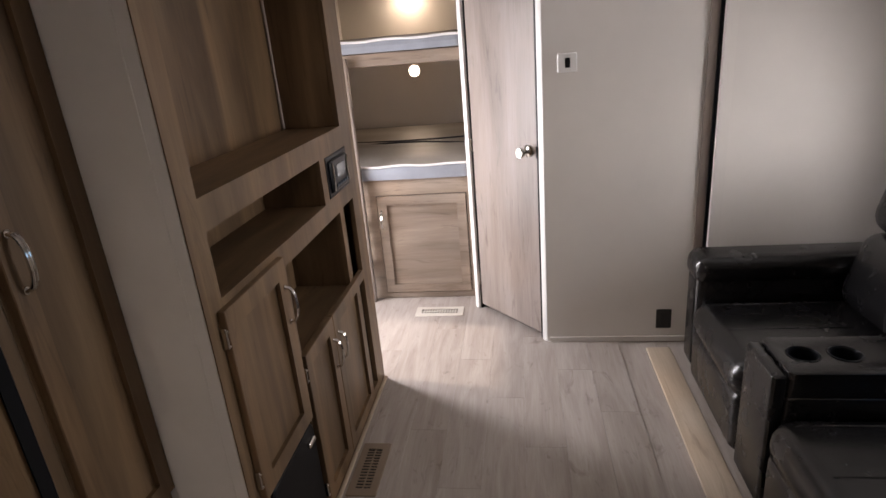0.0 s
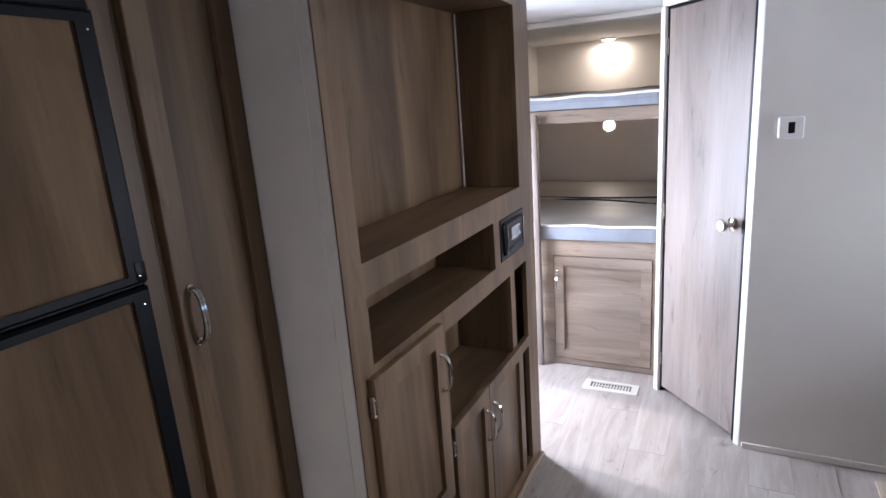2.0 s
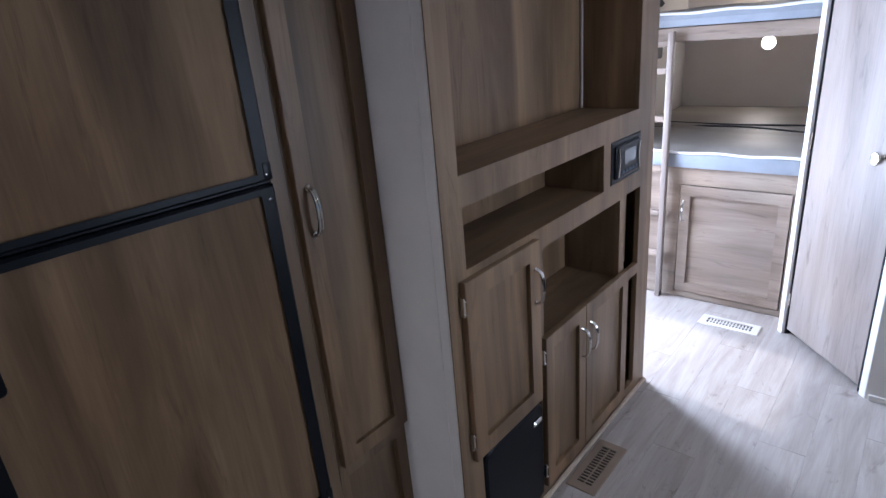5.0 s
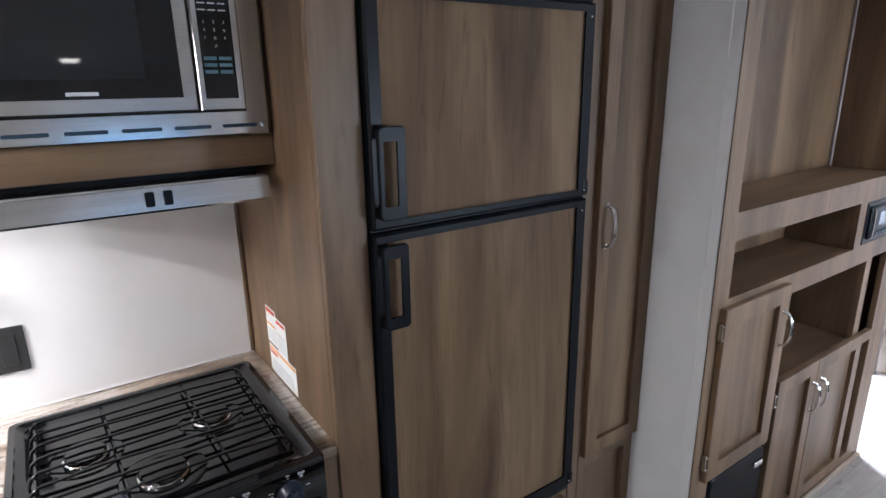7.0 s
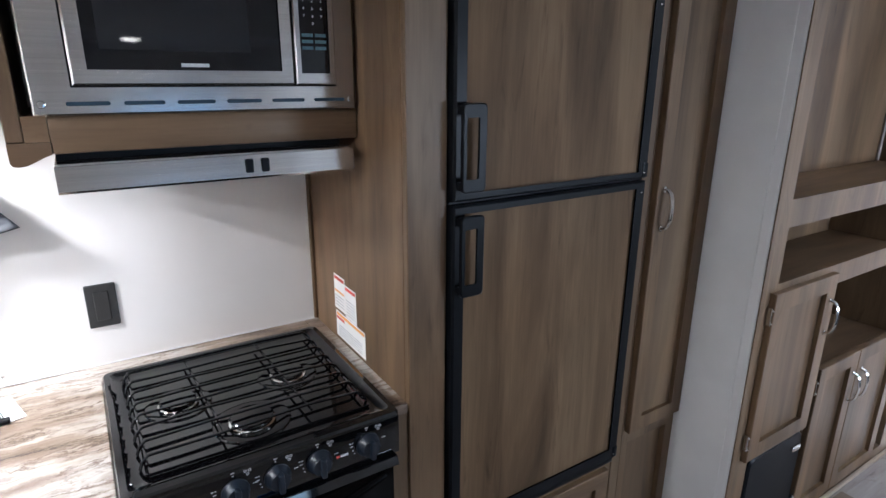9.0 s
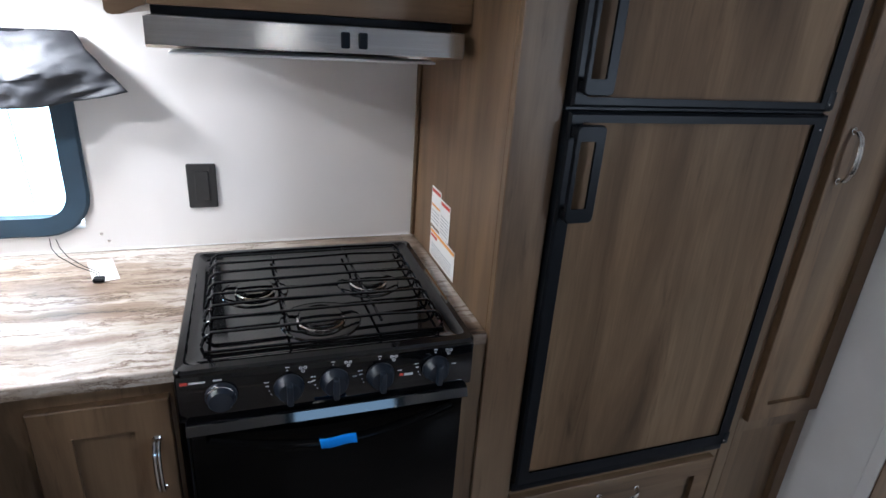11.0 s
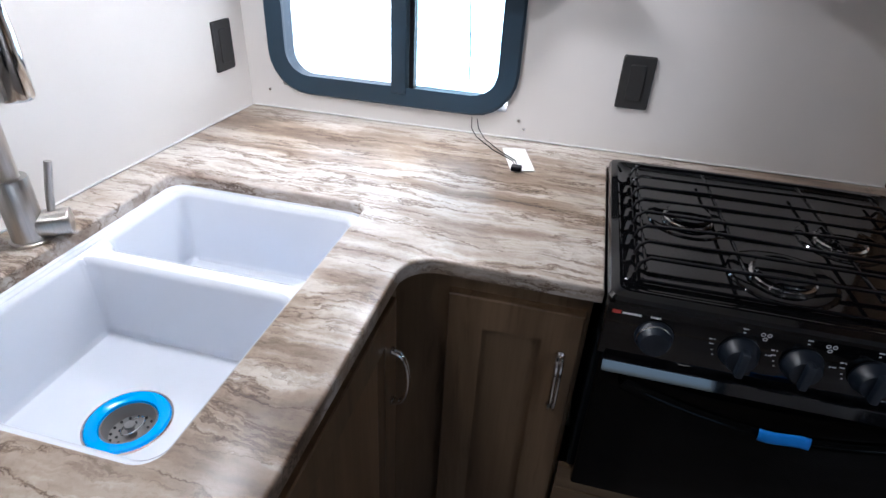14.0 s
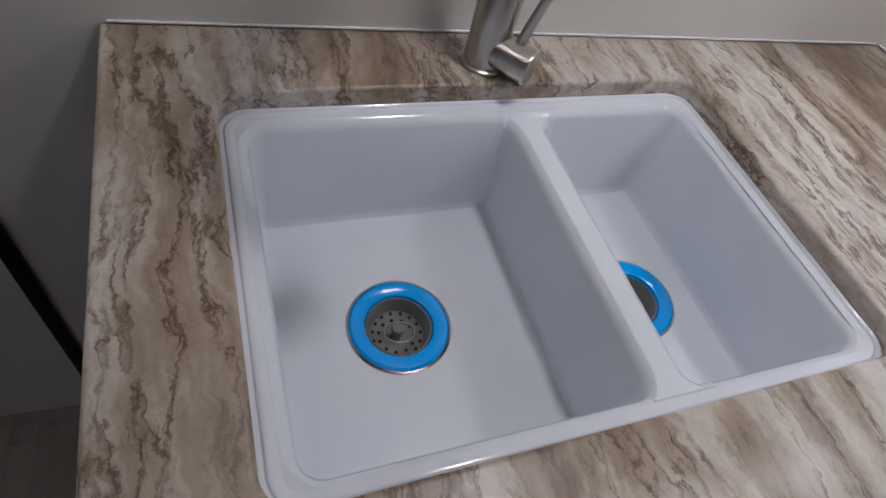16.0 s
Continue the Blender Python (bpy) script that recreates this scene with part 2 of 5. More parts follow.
# blue in this black stands in for window light on the frames
BLACK_SATIN = plain("black_with_blue_light", (0.016, 0.041, 0.068), 0.45, vary=0.2, relief=0.08)
KNOB = plain("blue_black_knob", (0.008, 0.013, 0.022), 0.38, vary=0.1, relief=0.05)
ENAMEL = plain("black_enamel", (0.0025, 0.0025, 0.003), 0.06, vary=0.2, relief=0.0, spec=0.6)
GLOSS_TRIM = plain("glossy_black_trim", (0.003, 0.003, 0.004), 0.05, vary=0.2, relief=0.0, spec=1.0)
OVEN_GLASS = plain("black_oven_glass", (0.0015, 0.0015, 0.0015), 0.08, vary=0.1, relief=0.0, spec=0.1)
IRON = plain("black_wire", (0.004, 0.004, 0.005), 0.14, vary=0.2, relief=0.03)
STEEL = brushed("brushed_stainless", (0.72, 0.71, 0.69), 0.16, "y")
NICKEL = brushed("brushed_nickel", (0.55, 0.52, 0.48), 0.28, "z")
CHROME = plain("polished_nickel", (0.72, 0.70, 0.67), 0.12, 1.0, vary=0.05, relief=0.0)
BASKET = plain("dull_steel_basket", (0.18, 0.177, 0.17), 0.55, 0.0, vary=0.2, relief=0.0)
PORCELAIN = plain("white_sink_enamel", (0.68, 0.71, 0.77), 0.10, vary=0.03, relief=0.0)
BLUE_FILM = plain("blue_protective_film", (0.0, 0.36, 0.92), 0.16, vary=0.1, relief=0.1)
BLUE_TAPE = plain("blue_masking_tape", (0.01, 0.25, 0.82), 0.7, vary=0.08, relief=0.2)
LEATHER = plain("black_leather", (0.006, 0.0058, 0.0065), 0.26, vary=0.35, scale=9, fine=70, relief=0.22, spec=0.6)
MATTRESS = plain("grey_mattress_vinyl", (0.28, 0.255, 0.225), 0.5, vary=0.15, relief=0.15)
MATTRESS_SIDE = plain("blue_grey_mattress_side", (0.30, 0.33, 0.38), 0.5, vary=0.12, relief=0.15)
PIPING = plain("white_piping", (0.8, 0.8, 0.8), 0.5, vary=0.05)
PAPER = plain("white_paper_label", (0.78, 0.77, 0.74), 0.7, vary=0.04)
RED_INK = plain("red_ink", (0.6, 0.07, 0.05), 0.6)
ORANGE_INK = plain("orange_ink", (0.75, 0.33, 0.08), 0.6)
GREY_INK = plain("grey_ink", (0.42, 0.42, 0.42), 0.6)
WHITE_INK = plain("white_ink", (0.8, 0.8, 0.8), 0.5)
CYAN_INK = plain("pale_blue_keys", (0.13, 0.25, 0.30), 0.5)
FABRIC = plain("charcoal_fabric", (0.034, 0.036, 0.042), 0.62, vary=0.3, scale=9, fine=400, relief=0.3)
VENT_BROWN = plain("brown_vent_plastic", (0.22, 0.165, 0.12), 0.45)
VENT = plain("almond_vent_plastic", (0.58, 0.54, 0.48), 0.45)
STRIP = wood("beige_threshold", (0.42, 0.34, 0.26), (0.60, 0.51, 0.41), "y", 0.5, 0.2)
# near-black for sheets that paint shade inside slots, gaps and holes
RECESS_SHADE = plain("painted_recess_shade", (0.01, 0.01, 0.01), 0.8)
LCD = plain("grey_display", (0.09, 0.105, 0.115), 0.10)
DARK_GLASS = plain("microwave_window", (0.010, 0.010, 0.012), 0.05, vary=0.05, relief=0.0)
LED = glowing("warm_led", (1.0, 0.90, 0.75), 14.0)

GLASS, nt, b = base_mat("window_glass", 0.02, 0.0, (0.95, 0.98, 1.0))
b.inputs["Transmission Weight"].default_value = 1.0
b.inputs["IOR"].default_value = 1.45

TINTED, nt, b = base_mat("tinted_slider_glass", 0.02, 0.0, (0.72, 0.90, 0.96))
b.inputs["Transmission Weight"].default_value = 1.0
b.inputs["IOR"].default_value = 1.45

# counter laminate: cream, tan, grey and brown streaks that run along y
COUNTER, nt, b = base_mat("river_stone_laminate", 0.36)
n0 = node(nt, "ShaderNodeTexNoise", Scale=4.0, Detail=8.0, Roughness=0.68)
nt.links.new(coords(nt, (1, 1, 1), False), n0.inputs["Vector"])
warp = nt.nodes.new("ShaderNodeVectorMath")
warp.operation = "MULTIPLY_ADD"
warp.inputs[1].default_value = (0.075, 0.13, 0.05)
nt.links.new(n0.outputs["Color"], warp.inputs[0])
tc = nt.nodes.new("ShaderNodeTexCoord")
nt.links.new(tc.outputs["Object"], warp.inputs[2])


def streak(scale, detail, rough, dist):
    mp = nt.nodes.new("ShaderNodeMapping")
    mp.inputs["Scale"].default_value = scale
    nt.links.new(warp.outputs[0], mp.inputs["Vector"])
    n = node(nt, "ShaderNodeTexNoise", Scale=1.0, Detail=detail, Roughness=rough, Distortion=dist)
    nt.links.new(mp.outputs[0], n.inputs["Vector"])
    return n.outputs[0]


broad = ramp(nt, streak((9.5, 1.7, 9.5), 5, 0.62, 0.25), ((0.30, (0.13, 0.09, 0.065)), (0.39, (0.26, 0.195, 0.145)), (0.46, (0.38, 0.305, 0.24)), (0.51, (0.53, 0.475, 0.42)), (0.575, (0.66, 0.63, 0.595)), (0.65, (0.46, 0.395, 0.34)), (0.74, (0.25, 0.185, 0.145))))
vein = ramp(nt, streak((22, 3.0, 22), 5, 0.62, 0.2), ((0.455, (1, 1, 1)), (0.488, (0.55, 0.48, 0.42)), (0.50, (0.24, 0.18, 0.145)), (0.508, (0.6, 0.53, 0.47)), (0.525, (1, 1, 1))))
vein2 = ramp(nt, streak((56, 9, 56), 5, 0.66, 0.3), ((0.36, (0.42, 0.35, 0.29)), (0.43, (0.9, 0.87, 0.84)), (0.6, (1, 1, 1))))
patchy = ramp(nt, streak((13, 8, 13), 5, 0.65, 0.3), ((0.38, (0.2, 0.2, 0.2)), (0.52, (1, 1, 1))))
speck = ramp(nt, streak((170, 80, 170), 4, 0.7, 0.5), ((0.3, (0.66, 0.62, 0.58)), (0.5, (1, 1, 1))))
col = mix(nt, "MULTIPLY", patchy, broad, vein)
col = mix(nt, "MULTIPLY", 0.6, col, vein2)
col = mix(nt, "MULTIPLY", 0.55, col, speck)
# the print runs browner along the sink arm and paler beside the stove
wide = node(nt, "ShaderNodeTexNoise", Scale=1.7, Detail=2.0)
nt.links.new(coords(nt, (1, 1, 1), False), wide.inputs["Vector"])
col = mix(nt, "MULTIPLY", 1.0, col, ramp(nt, wide.outputs[0], ((0.38, (0.66, 0.61, 0.56)), (0.6, (1.0, 1.0, 1.0)))))
nt.links.new(col, b.inputs["Base Color"])
bump(nt, b, streak((150, 90, 150), 3, 0.6, 0.2), 0.05, 0.0006)

# floor planks: pale grey-brown oak print, varied from plank to plank
PLANK, nt, b = base_mat("oak_vinyl_plank", 0.36)
oi = nt.nodes.new("ShaderNodeObjectInfo")
n1 = node(nt, "ShaderNodeTexNoise", Scale=1.0, Detail=6.0, Roughness=0.6, Distortion=0.9)
nt.links.new(coords(nt, (13, 1.7, 13)), n1.inputs["Vector"])
n2 = node(nt, "ShaderNodeTexNoise", Scale=1.0, Detail=3.0, Roughness=0.6)
nt.links.new(coords(nt, (150, 7, 150)), n2.inputs["Vector"])
n3 = node(nt, "ShaderNodeTexNoise", Scale=1.0, Detail=3.0, Roughness=0.75, Distortion=2.2)
nt.links.new(coords(nt, (10, 4, 10)), n3.inputs["Vector"])
col = ramp(nt, n1.outputs[0], ((0.3, (0.305, 0.262, 0.232)), (0.5, (0.375, 0.332, 0.302)), (0.7, (0.435, 0.395, 0.365))))
col = mix(nt, "MULTIPLY", 0.22, col, ramp(nt, n2.outputs[0], ((0.35, (0.6, 0.58, 0.55)), (0.6, (1, 1, 1)))))
col = mix(nt, "MULTIPLY", 0.6, col, ramp(nt, n3.outputs[0], ((0.25, (0.42, 0.37, 0.33)), (0.4, (1, 1, 1)))))
tone = ramp(nt, oi.outputs["Random"], ((0.0, (0.90, 0.89, 0.885)), (1.0, (1, 1, 1))))
col = mix(nt, "MULTIPLY", 1.0, col, tone)
nt.links.new(col, b.inputs["Base Color"])
bump(nt, b, n2.outputs[0], 0.06, 0.001)

# far view outside the kitchen window: overexposed white siding with pale blue bands, made to glow as the window's
# daylight
OUTSIDE, nt, b = base_mat("glowing_daylight_sheet", 0.9, 0.0, (0.8, 0.8, 0.8))
tc = nt.nodes.new("ShaderNodeTexCoord")
sep = nt.nodes.new("ShaderNodeSeparateXYZ")
nt.links.new(tc.outputs["Object"], sep.inputs[0])
mr = node(nt, "ShaderNodeMapRange")
mr.inputs["From Min"].default_value, mr.inputs["From Max"].default_value = -3.0, 3.0
nt.links.new(sep.outputs["Z"], mr.inputs["Value"])
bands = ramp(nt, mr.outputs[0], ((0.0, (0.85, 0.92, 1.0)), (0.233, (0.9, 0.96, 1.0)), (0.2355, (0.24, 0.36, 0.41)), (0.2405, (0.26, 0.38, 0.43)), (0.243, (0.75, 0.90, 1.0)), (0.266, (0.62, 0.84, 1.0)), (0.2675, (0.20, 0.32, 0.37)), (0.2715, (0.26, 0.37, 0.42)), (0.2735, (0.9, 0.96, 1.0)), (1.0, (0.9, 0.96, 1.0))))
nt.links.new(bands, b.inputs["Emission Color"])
# the sheet glows in place of daylight through the window
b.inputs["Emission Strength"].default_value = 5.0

# ---- the setting ----
CEIL = 2.045


def roof(y):
    """Height of the ceiling, which falls a little towards the kitchen."""
    return CEIL - 0.048 * min(1.0, max(0.0, (2.7 - y) / 1.6))


g = bmesh.new()
bmesh.ops.create_grid(g, x_segments=4, y_segments=4, size=3000)
bmesh.ops.translate(g, verts=g.verts[:], vec=(0, 0, -0.8))
GROUND = plain("gravel_yard", (0.30, 0.29, 0.27), 0.9, vary=0.3, scale=0.8, fine=30, relief=0.5)
single("ground", g, GROUND, "pale gravel yard around the trailer", "ground", kind="structure")
# glowing sheet added as the kitchen window's light source
single("backdrop", bx(-6.05, -6.0, -8, 6, -0.8, 4.5, 0), OUTSIDE, "glowing white sheet with pale blue bands, daylight for the kitchen window", "backdrop", kind="structure", at=(-6, -1, 1.6))

floor = single("floor", bx(-1.45, 1.05, -1.57, 5.25, -0.06, -0.004, 0), PLANK, "pale grey-brown oak-look vinyl plank floor", "floor", kind="structure")
single("wall_left", wall_bm("x", -1.40, -0.05, -1.57, 5.25, -0.06, 2.09, [(-1.31, -0.745, 0.96, 1.36), (2.52, 3.22, 0.0, 1.9)]), WALL, "cream panelled outer wall with kitchen window and entry opening", "wall", kind="structure", smooth=False)
# the partition behind the sink stands slightly out of square
SKEW = Matrix.Translation((-1.40, -1.402, 0)) @ Matrix.Rotation(radians(-2.25), 4, "Z")


def skewed(bm):
    bmesh.ops.transform(bm, matrix=SKEW, verts=bm.verts[:])
    return bm


single("wall_front", skewed(wall_bm("y", 0.0, -0.05, 0.0, 2.42, -0.004, CEIL)), WALL, "cream panelled partition behind the sink counter", "wall", kind="structure", smooth=False)
single("wall_right", wall_bm("x", 1.0, 0.05, -1.57, 2.86, -0.004, CEIL, [(-1.2, 2.765, -0.004, 1.80)]), WALL, "cream side wall around the slide-out opening", "wall", kind="structure", smooth=False)
single("wall_bath", wall_bm("y", 2.81, 0.05, 0.226, 1.0, -0.004, CEIL), WALL, "cream panelled bathroom wall", "wall", kind="structure", smooth=False)
single("wall_bunk", wall_bm("x", -0.19, 0.05, 3.27, 5.2, -0.004, CEIL), WALL, "cream wall beside the bunks", "wall", kind="structure", smooth=False)
single("wall_rear", wall_bm("y", 5.2, 0.05, -1.40, 1.05, -0.004, CEIL), WALL, "cream rear wall behind the bunks", "wall", kind="structure", smooth=False)
lining = bmesh.new()
rings = [[lining.verts.new(c) for c in ((-1.45, y, roof(y)), (1.05, y, roof(y)), (1.05, y, 2.09), (-1.45, y, 2.09))] for y in (-1.57, 1.1, 2.7, 5.25)]
for lo, hi in zip(rings, rings[1:]):
    for k in range(4):
        lining.faces.new((lo[k], lo[(k + 1) % 4], hi[(k + 1) % 4], hi[k]))
lining.faces.new(rings[0])
lining.faces.new(rings[-1])
single("ceiling", lining, CEILING, "smooth white trailer ceiling", "ceiling", kind="structure", smooth=False)
single("slide_floor", bx(0.84, 2.0, -1.2, 2.765, -0.06, 0.008, 0), PLANK, "grey-brown vinyl floor of the slide-out", "floor", kind="structure")
single("slide_wall_end", wall_bm("y", 2.765, 0.045, 1.05, 2.0, -0.06, 1.84), WALL, "cream end wall of the slide-out", "wall", kind="structure", smooth=False)
single("slide_wall_near", wall_bm("y", -1.2, -0.05, 1.05, 2.0, -0.06, 1.84), WALL, "cream end wall of the slide-out", "wall", kind="structure", smooth=False)
# the second opening is for the added, unseen sofa window
single("slide_wall_back", wall_bm("x", 1.95, 0.05, -1.2, 2.765, 0.008, 1.80, [(-0.2, 0.46, 0.92, 1.30), (1.35, 2.35, 0.95, 1.45)]), WALL, "cream back wall of the slide-out with a window", "wall", kind="structure", smooth=False)
single("slide_ceiling", bx(1.05, 2.0, -1.25, 2.81, 1.80, 1.84, 0), CEILING, "white ceiling of the slide-out", "ceiling", kind="structure")
single("trim_slide", bx(0.945, 0.985, 2.796, 2.8095, 0, CEIL, 0.003), WOOD_PALE, "grey-brown wood strip beside the slide-out", "trim", kind="structure")
single("trim_slide_seal", bx(0.9855, 1.004, 2.790, 2.8095, 0, CEIL, 0.004, 2), BLACK, "black rubber seal beside the slide-out", "trim", kind="structure")
single("trim_threshold", bx(0.722, 0.8395, -1.2, 2.72, -0.0035, 0.012, 0.004, 2), STRIP, "beige threshold strip along the slide-out floor", "trim", kind="structure")
single("baseboard", bx(0.236, 0.94, 2.800, 2.8095, 0, 0.03, 0.002), WALL, "low cream baseboard under the bathroom wall", "baseboard", kind="structure")
single("trim_ceiling", bx(-1.40, 0.9, 2.59, 2.615, CEIL - 0.008, CEIL - 0.003, 0.001), CEILING, "white seam strip on the ceiling", "trim", kind="structure")
single("trim_ceiling_bunk", bx(-1.40, -0.19, 3.60, 3.66, CEIL - 0.03, CEIL - 0.0003, 0.004), WALL, "cream ceiling batten over the bunks", "trim", kind="structure")
single("trim_partition", skewed(bx(1.31, 1.332, 0.0005, 0.015, 0, CEIL, 0.003)), BLACK, "thin black upright trim on the partition", "trim", kind="structure")
single("trim_counter_corner", bx(-1.3995, -1.388, 0.068, 0.0795, 0.902, 1.48, 0.004, 2), WOOD, "brown corner strip between splash wall and cabinet", "trim", kind="structure")
single("trim_caulk_wall", bx(-1.3995, -1.396, -1.396, 0.066, 0.9005, 0.9035, 0.001), WHITE, "thin white sealant line above the counter", "trim", kind="structure")
single("trim_caulk_partition", skewed(bx(0.007, 1.115, 0.0005, 0.004, 0.9005, 0.9035, 0.001)), WHITE, "thin white sealant line above the counter", "trim", kind="structure")


def frame_round(u0, u1, v0, v1, r, wide, w0, w1, m, ease=0.006):
    return ring(rrect(u0, u1, v0, v1, r), rrect(u0 + wide, u1 - wide, v0 + wide, v1 - wide, max(r - wide, 0.02)), w0, w1, m, ease)


# kitchen window
win = thing("window_1", (-1.4, -1.03, 0.94), "black-framed sliding kitchen window with rounded corners", "window", kind="structure")
part("window_frame", frame_round(-1.337, -0.724, 0.946, 1.38, 0.10, 0.042, -1.3995, -1.386, MX, 0.005), BLACK_SATIN, win)
part("window_frame", ring(rrect(-1.31, -0.745, 0.96, 1.36, 0.07), rrect(-1.297, -0.763, 0.983, 1.34, 0.055), -1.45, -1.3998, MX, 0.002), BLACK_SATIN, win)
part("mullion", bx(-1.43, -1.381, -1.022, -0.985, 0.978, 1.342, 0.004, 2), BLACK_SATIN, win)
part("sash_rail", bx(-1.425, -1.395, -0.982, -0.97, 0.985, 1.34, 0.002), BLACK, win)
for y0, y1, x in ((-1.30, -1.02, -1.412), (-0.985, -0.762, -1.422)):
    pane = part("pane", bx(x, x + 0.004, y0, y1, 0.982, 1.342, 0), GLASS if y0 < -1.2 else TINTED, win)
    pane.visible_shadow = False

slide_win = thing("window_2", (1.95, 0.27, 0.95), "black-framed window in the slide-out wall", "window", kind="structure")
part("window_frame", ring(rrect(-0.38, 0.38, 0.875, 1.345, 0.05), rrect(-0.33, 0.33, 0.92, 1.30, 0.03), 0, 0.02, Matrix.Translation((1.9495, 0.13, 0)) @ Matrix(((0, 0, -1, 0), (-1, 0, 0, 0), (0, 1, 0, 0), (0, 0, 0, 1))), 0.004), BLACK_SATIN, slide_win)

# unseen window, added to brighten the sofa end and the cabinets opposite
sofa_win = thing("added_window", (1.95, 1.85, 0.95), "unseen black-framed window behind the sofa, added for its light", "window", kind="structure")
part("window_frame", ring(rrect(-0.53, 0.53, 0.92, 1.48, 0.05), rrect(-0.485, 0.485, 0.965, 1.435, 0.03), 0, 0.02, Matrix.Translation((1.9495, 1.85, 0)) @ Matrix(((0, 0, -1, 0), (-1, 0, 0, 0), (0, 1, 0, 0), (0, 0, 0, 1))), 0.004), BLACK_SATIN, sofa_win)

# bathroom door in its diagonal wall
D0, D1 = Vector((-0.19, 3.27, 0)), Vector((0.226, 2.812, 0))
du = (D1 - D0).normalized()
MD = Matrix((du.to_4d(), Vector((0, 0, 1, 0)), Vector((du.y, -du.x, 0, 0)), Vector((0, 0, 0, 1)))).transposed()
MD.translation = D0
MD[3][3] = 1.0
for k in range(3):
    MD[3][k] = 0.0
DL = (D1 - D0).length
wd = bmesh.new()
bx(0, DL, CEIL - 0.045, CEIL, -0.05, 0, 0, bm=wd, m=MD)
single("wall_diagonal", wd, WALL, "cream strip of diagonal wall over the bathroom door", "wall", kind="structure", smooth=False)
door = thing("door_1", tuple(D0), "closed grey-brown wood-grain bathroom door in white jambs", "door", kind="structure")
part("jamb", bx(0.0, 0.034, 0, 2.0, -0.05, 0.012, 0.003, 2, m=MD), WHITE, door, "white left door jamb")
part("jamb", bx(DL - 0.036, DL, 0, 2.0, -0.05, 0.003, 0.002, 2, m=MD), WHITE, door, "white right door jamb")
part("head_jamb", bx(0.0, DL, 2.0005, 2.042, -0.05, 0.003, 0.002, 2, m=MD), WHITE, door)
# black sheet and strips paint the shaded gap round the door leaf
part("door_stop", bx(0.035, DL - 0.037, 0, 1.9995, -0.05, -0.042, 0, m=MD), BLACK, door, "black sheet painting the shade in the gap behind the door")
part("seal", bx(DL - 0.0548, DL - 0.0363, 0.002, 1.999, -0.041, -0.003, 0.002, m=MD), BLACK, door, "black strip painting the shaded gap at the door edge")
part("seal", bx(0.0343, 0.0448, 0.002, 1.999, -0.041, -0.003, 0.002, m=MD), BLACK, door, "black strip painting the shaded gap at the door edge")
part("seal", bx(0.046, DL - 0.056, 1.9862, 1.9995, -0.041, -0.003, 0.001, m=MD), BLACK, door, "black strip painting the shaded gap at the door edge")
leaf = part("door_leaf", bx(0.046, DL - 0.056, 0.03, 1.985, -0.038, -0.006, 0.002, m=MD), WOOD_PALE, door)
KN = MD @ Matrix.Translation((DL - 0.115, 1.03, -0.006))
part("knob", lathe([(0.0, 0.0), (0.031, 0.0), (0.032, 0.004), (0.026, 0.009), (0.013, 0.013), (0.011, 0.03), (0.019, 0.04), (0.027, 0.05), (0.028, 0.062), (0.022, 0.068), (0.0, 0.07)], KN, 28), CHROME, leaf, "polished nickel door knob")
part("latch_plate", bx(DL - 0.0555, DL - 0.040, 1.00, 1.06, -0.0028, 0.004, 0.002, m=MD), BLACK, leaf)
for z in (0.16, 0.98, 1.78):
    part("hinge", tube([MD @ Vector((0.04, z, -0.002)), MD @ Vector((0.04, z + 0.075, -0.002))], 0.005, 8), CHROME, door)


# ---- handles and doors that several cabinets share ----
def pull(m, length=0.112, out=0.027):
    """A bowed double-ridged pull along local v, feet on w = 0."""
    bm = bmesh.new()
    for off in (-0.0035, 0.0035):
        pts = []
        for k in range(11):
            a = math.pi * k / 10
            pts.append(m @ Vector((off, -length / 2 * math.cos(a), 0.003 + out * math.sin(a) ** 0.7)))
        tube(pts, 0.0038, 8, bm)
    for s in (-1, 1):
        merge(bm, lathe([(0, 0), (0.008, 0), (0.008, 0.003), (0.004, 0.006), (0, 0.006)], m @ Matrix.Translation((0, s * length / 2, 0)), 12))
    return bm


def rect(u0, u1, v0, v1):
    return [(u1, v1), (u0, v1), (u0, v0), (u1, v0)]


def shaker(parent, m, u0, u1, v0, v1, w, mat=WOOD, panel_mat=None, handle=None, across=False, hinge=None, stile=0.055, name="door"):
    """A framed cabinet door with a sunk panel; handle: (u, v) of its middle; hinge: u of its hinged edge."""
    d = part(name, ring(rect(u0, u1, v0, v1), rect(u0 + stile, u1 - stile, v0 + stile, v1 - stile), w, w + 0.019, m, 0.002), mat, parent)
    part("panel", plate(rect(u0 + stile - 0.004, u1 - stile + 0.004, v0 + stile - 0.004, v1 - stile + 0.004), w + 0.0005, w + 0.0045, m, 0.001), panel_mat or mat, d)
    if handle:
        h = m @ Matrix.Translation((handle[0], handle[1], w + 0.019))
        part("handle", pull(h @ Matrix.Rotation(radians(90), 4, "Z") if across else h), CHROME, d, "polished nickel bow handle")
    if hinge is not None:
        for v in (v0 + 0.07, v1 - 0.07):
            hb = bx(hinge - 0.007, hinge + 0.003, v - 0.028, v + 0.028, w + 0.002, w + 0.016, 0.002, m=m)
            for s in (-0.02, 0.02):
                merge(hb, lathe([(0, 0), (0.004, 0), (0.003, 0.003), (0, 0.0035)], m @ Matrix.Translation((hinge - 0.003, v + s, w + 0.016)), 8))
            part("hinge", hb, CHROME, d)
    return d


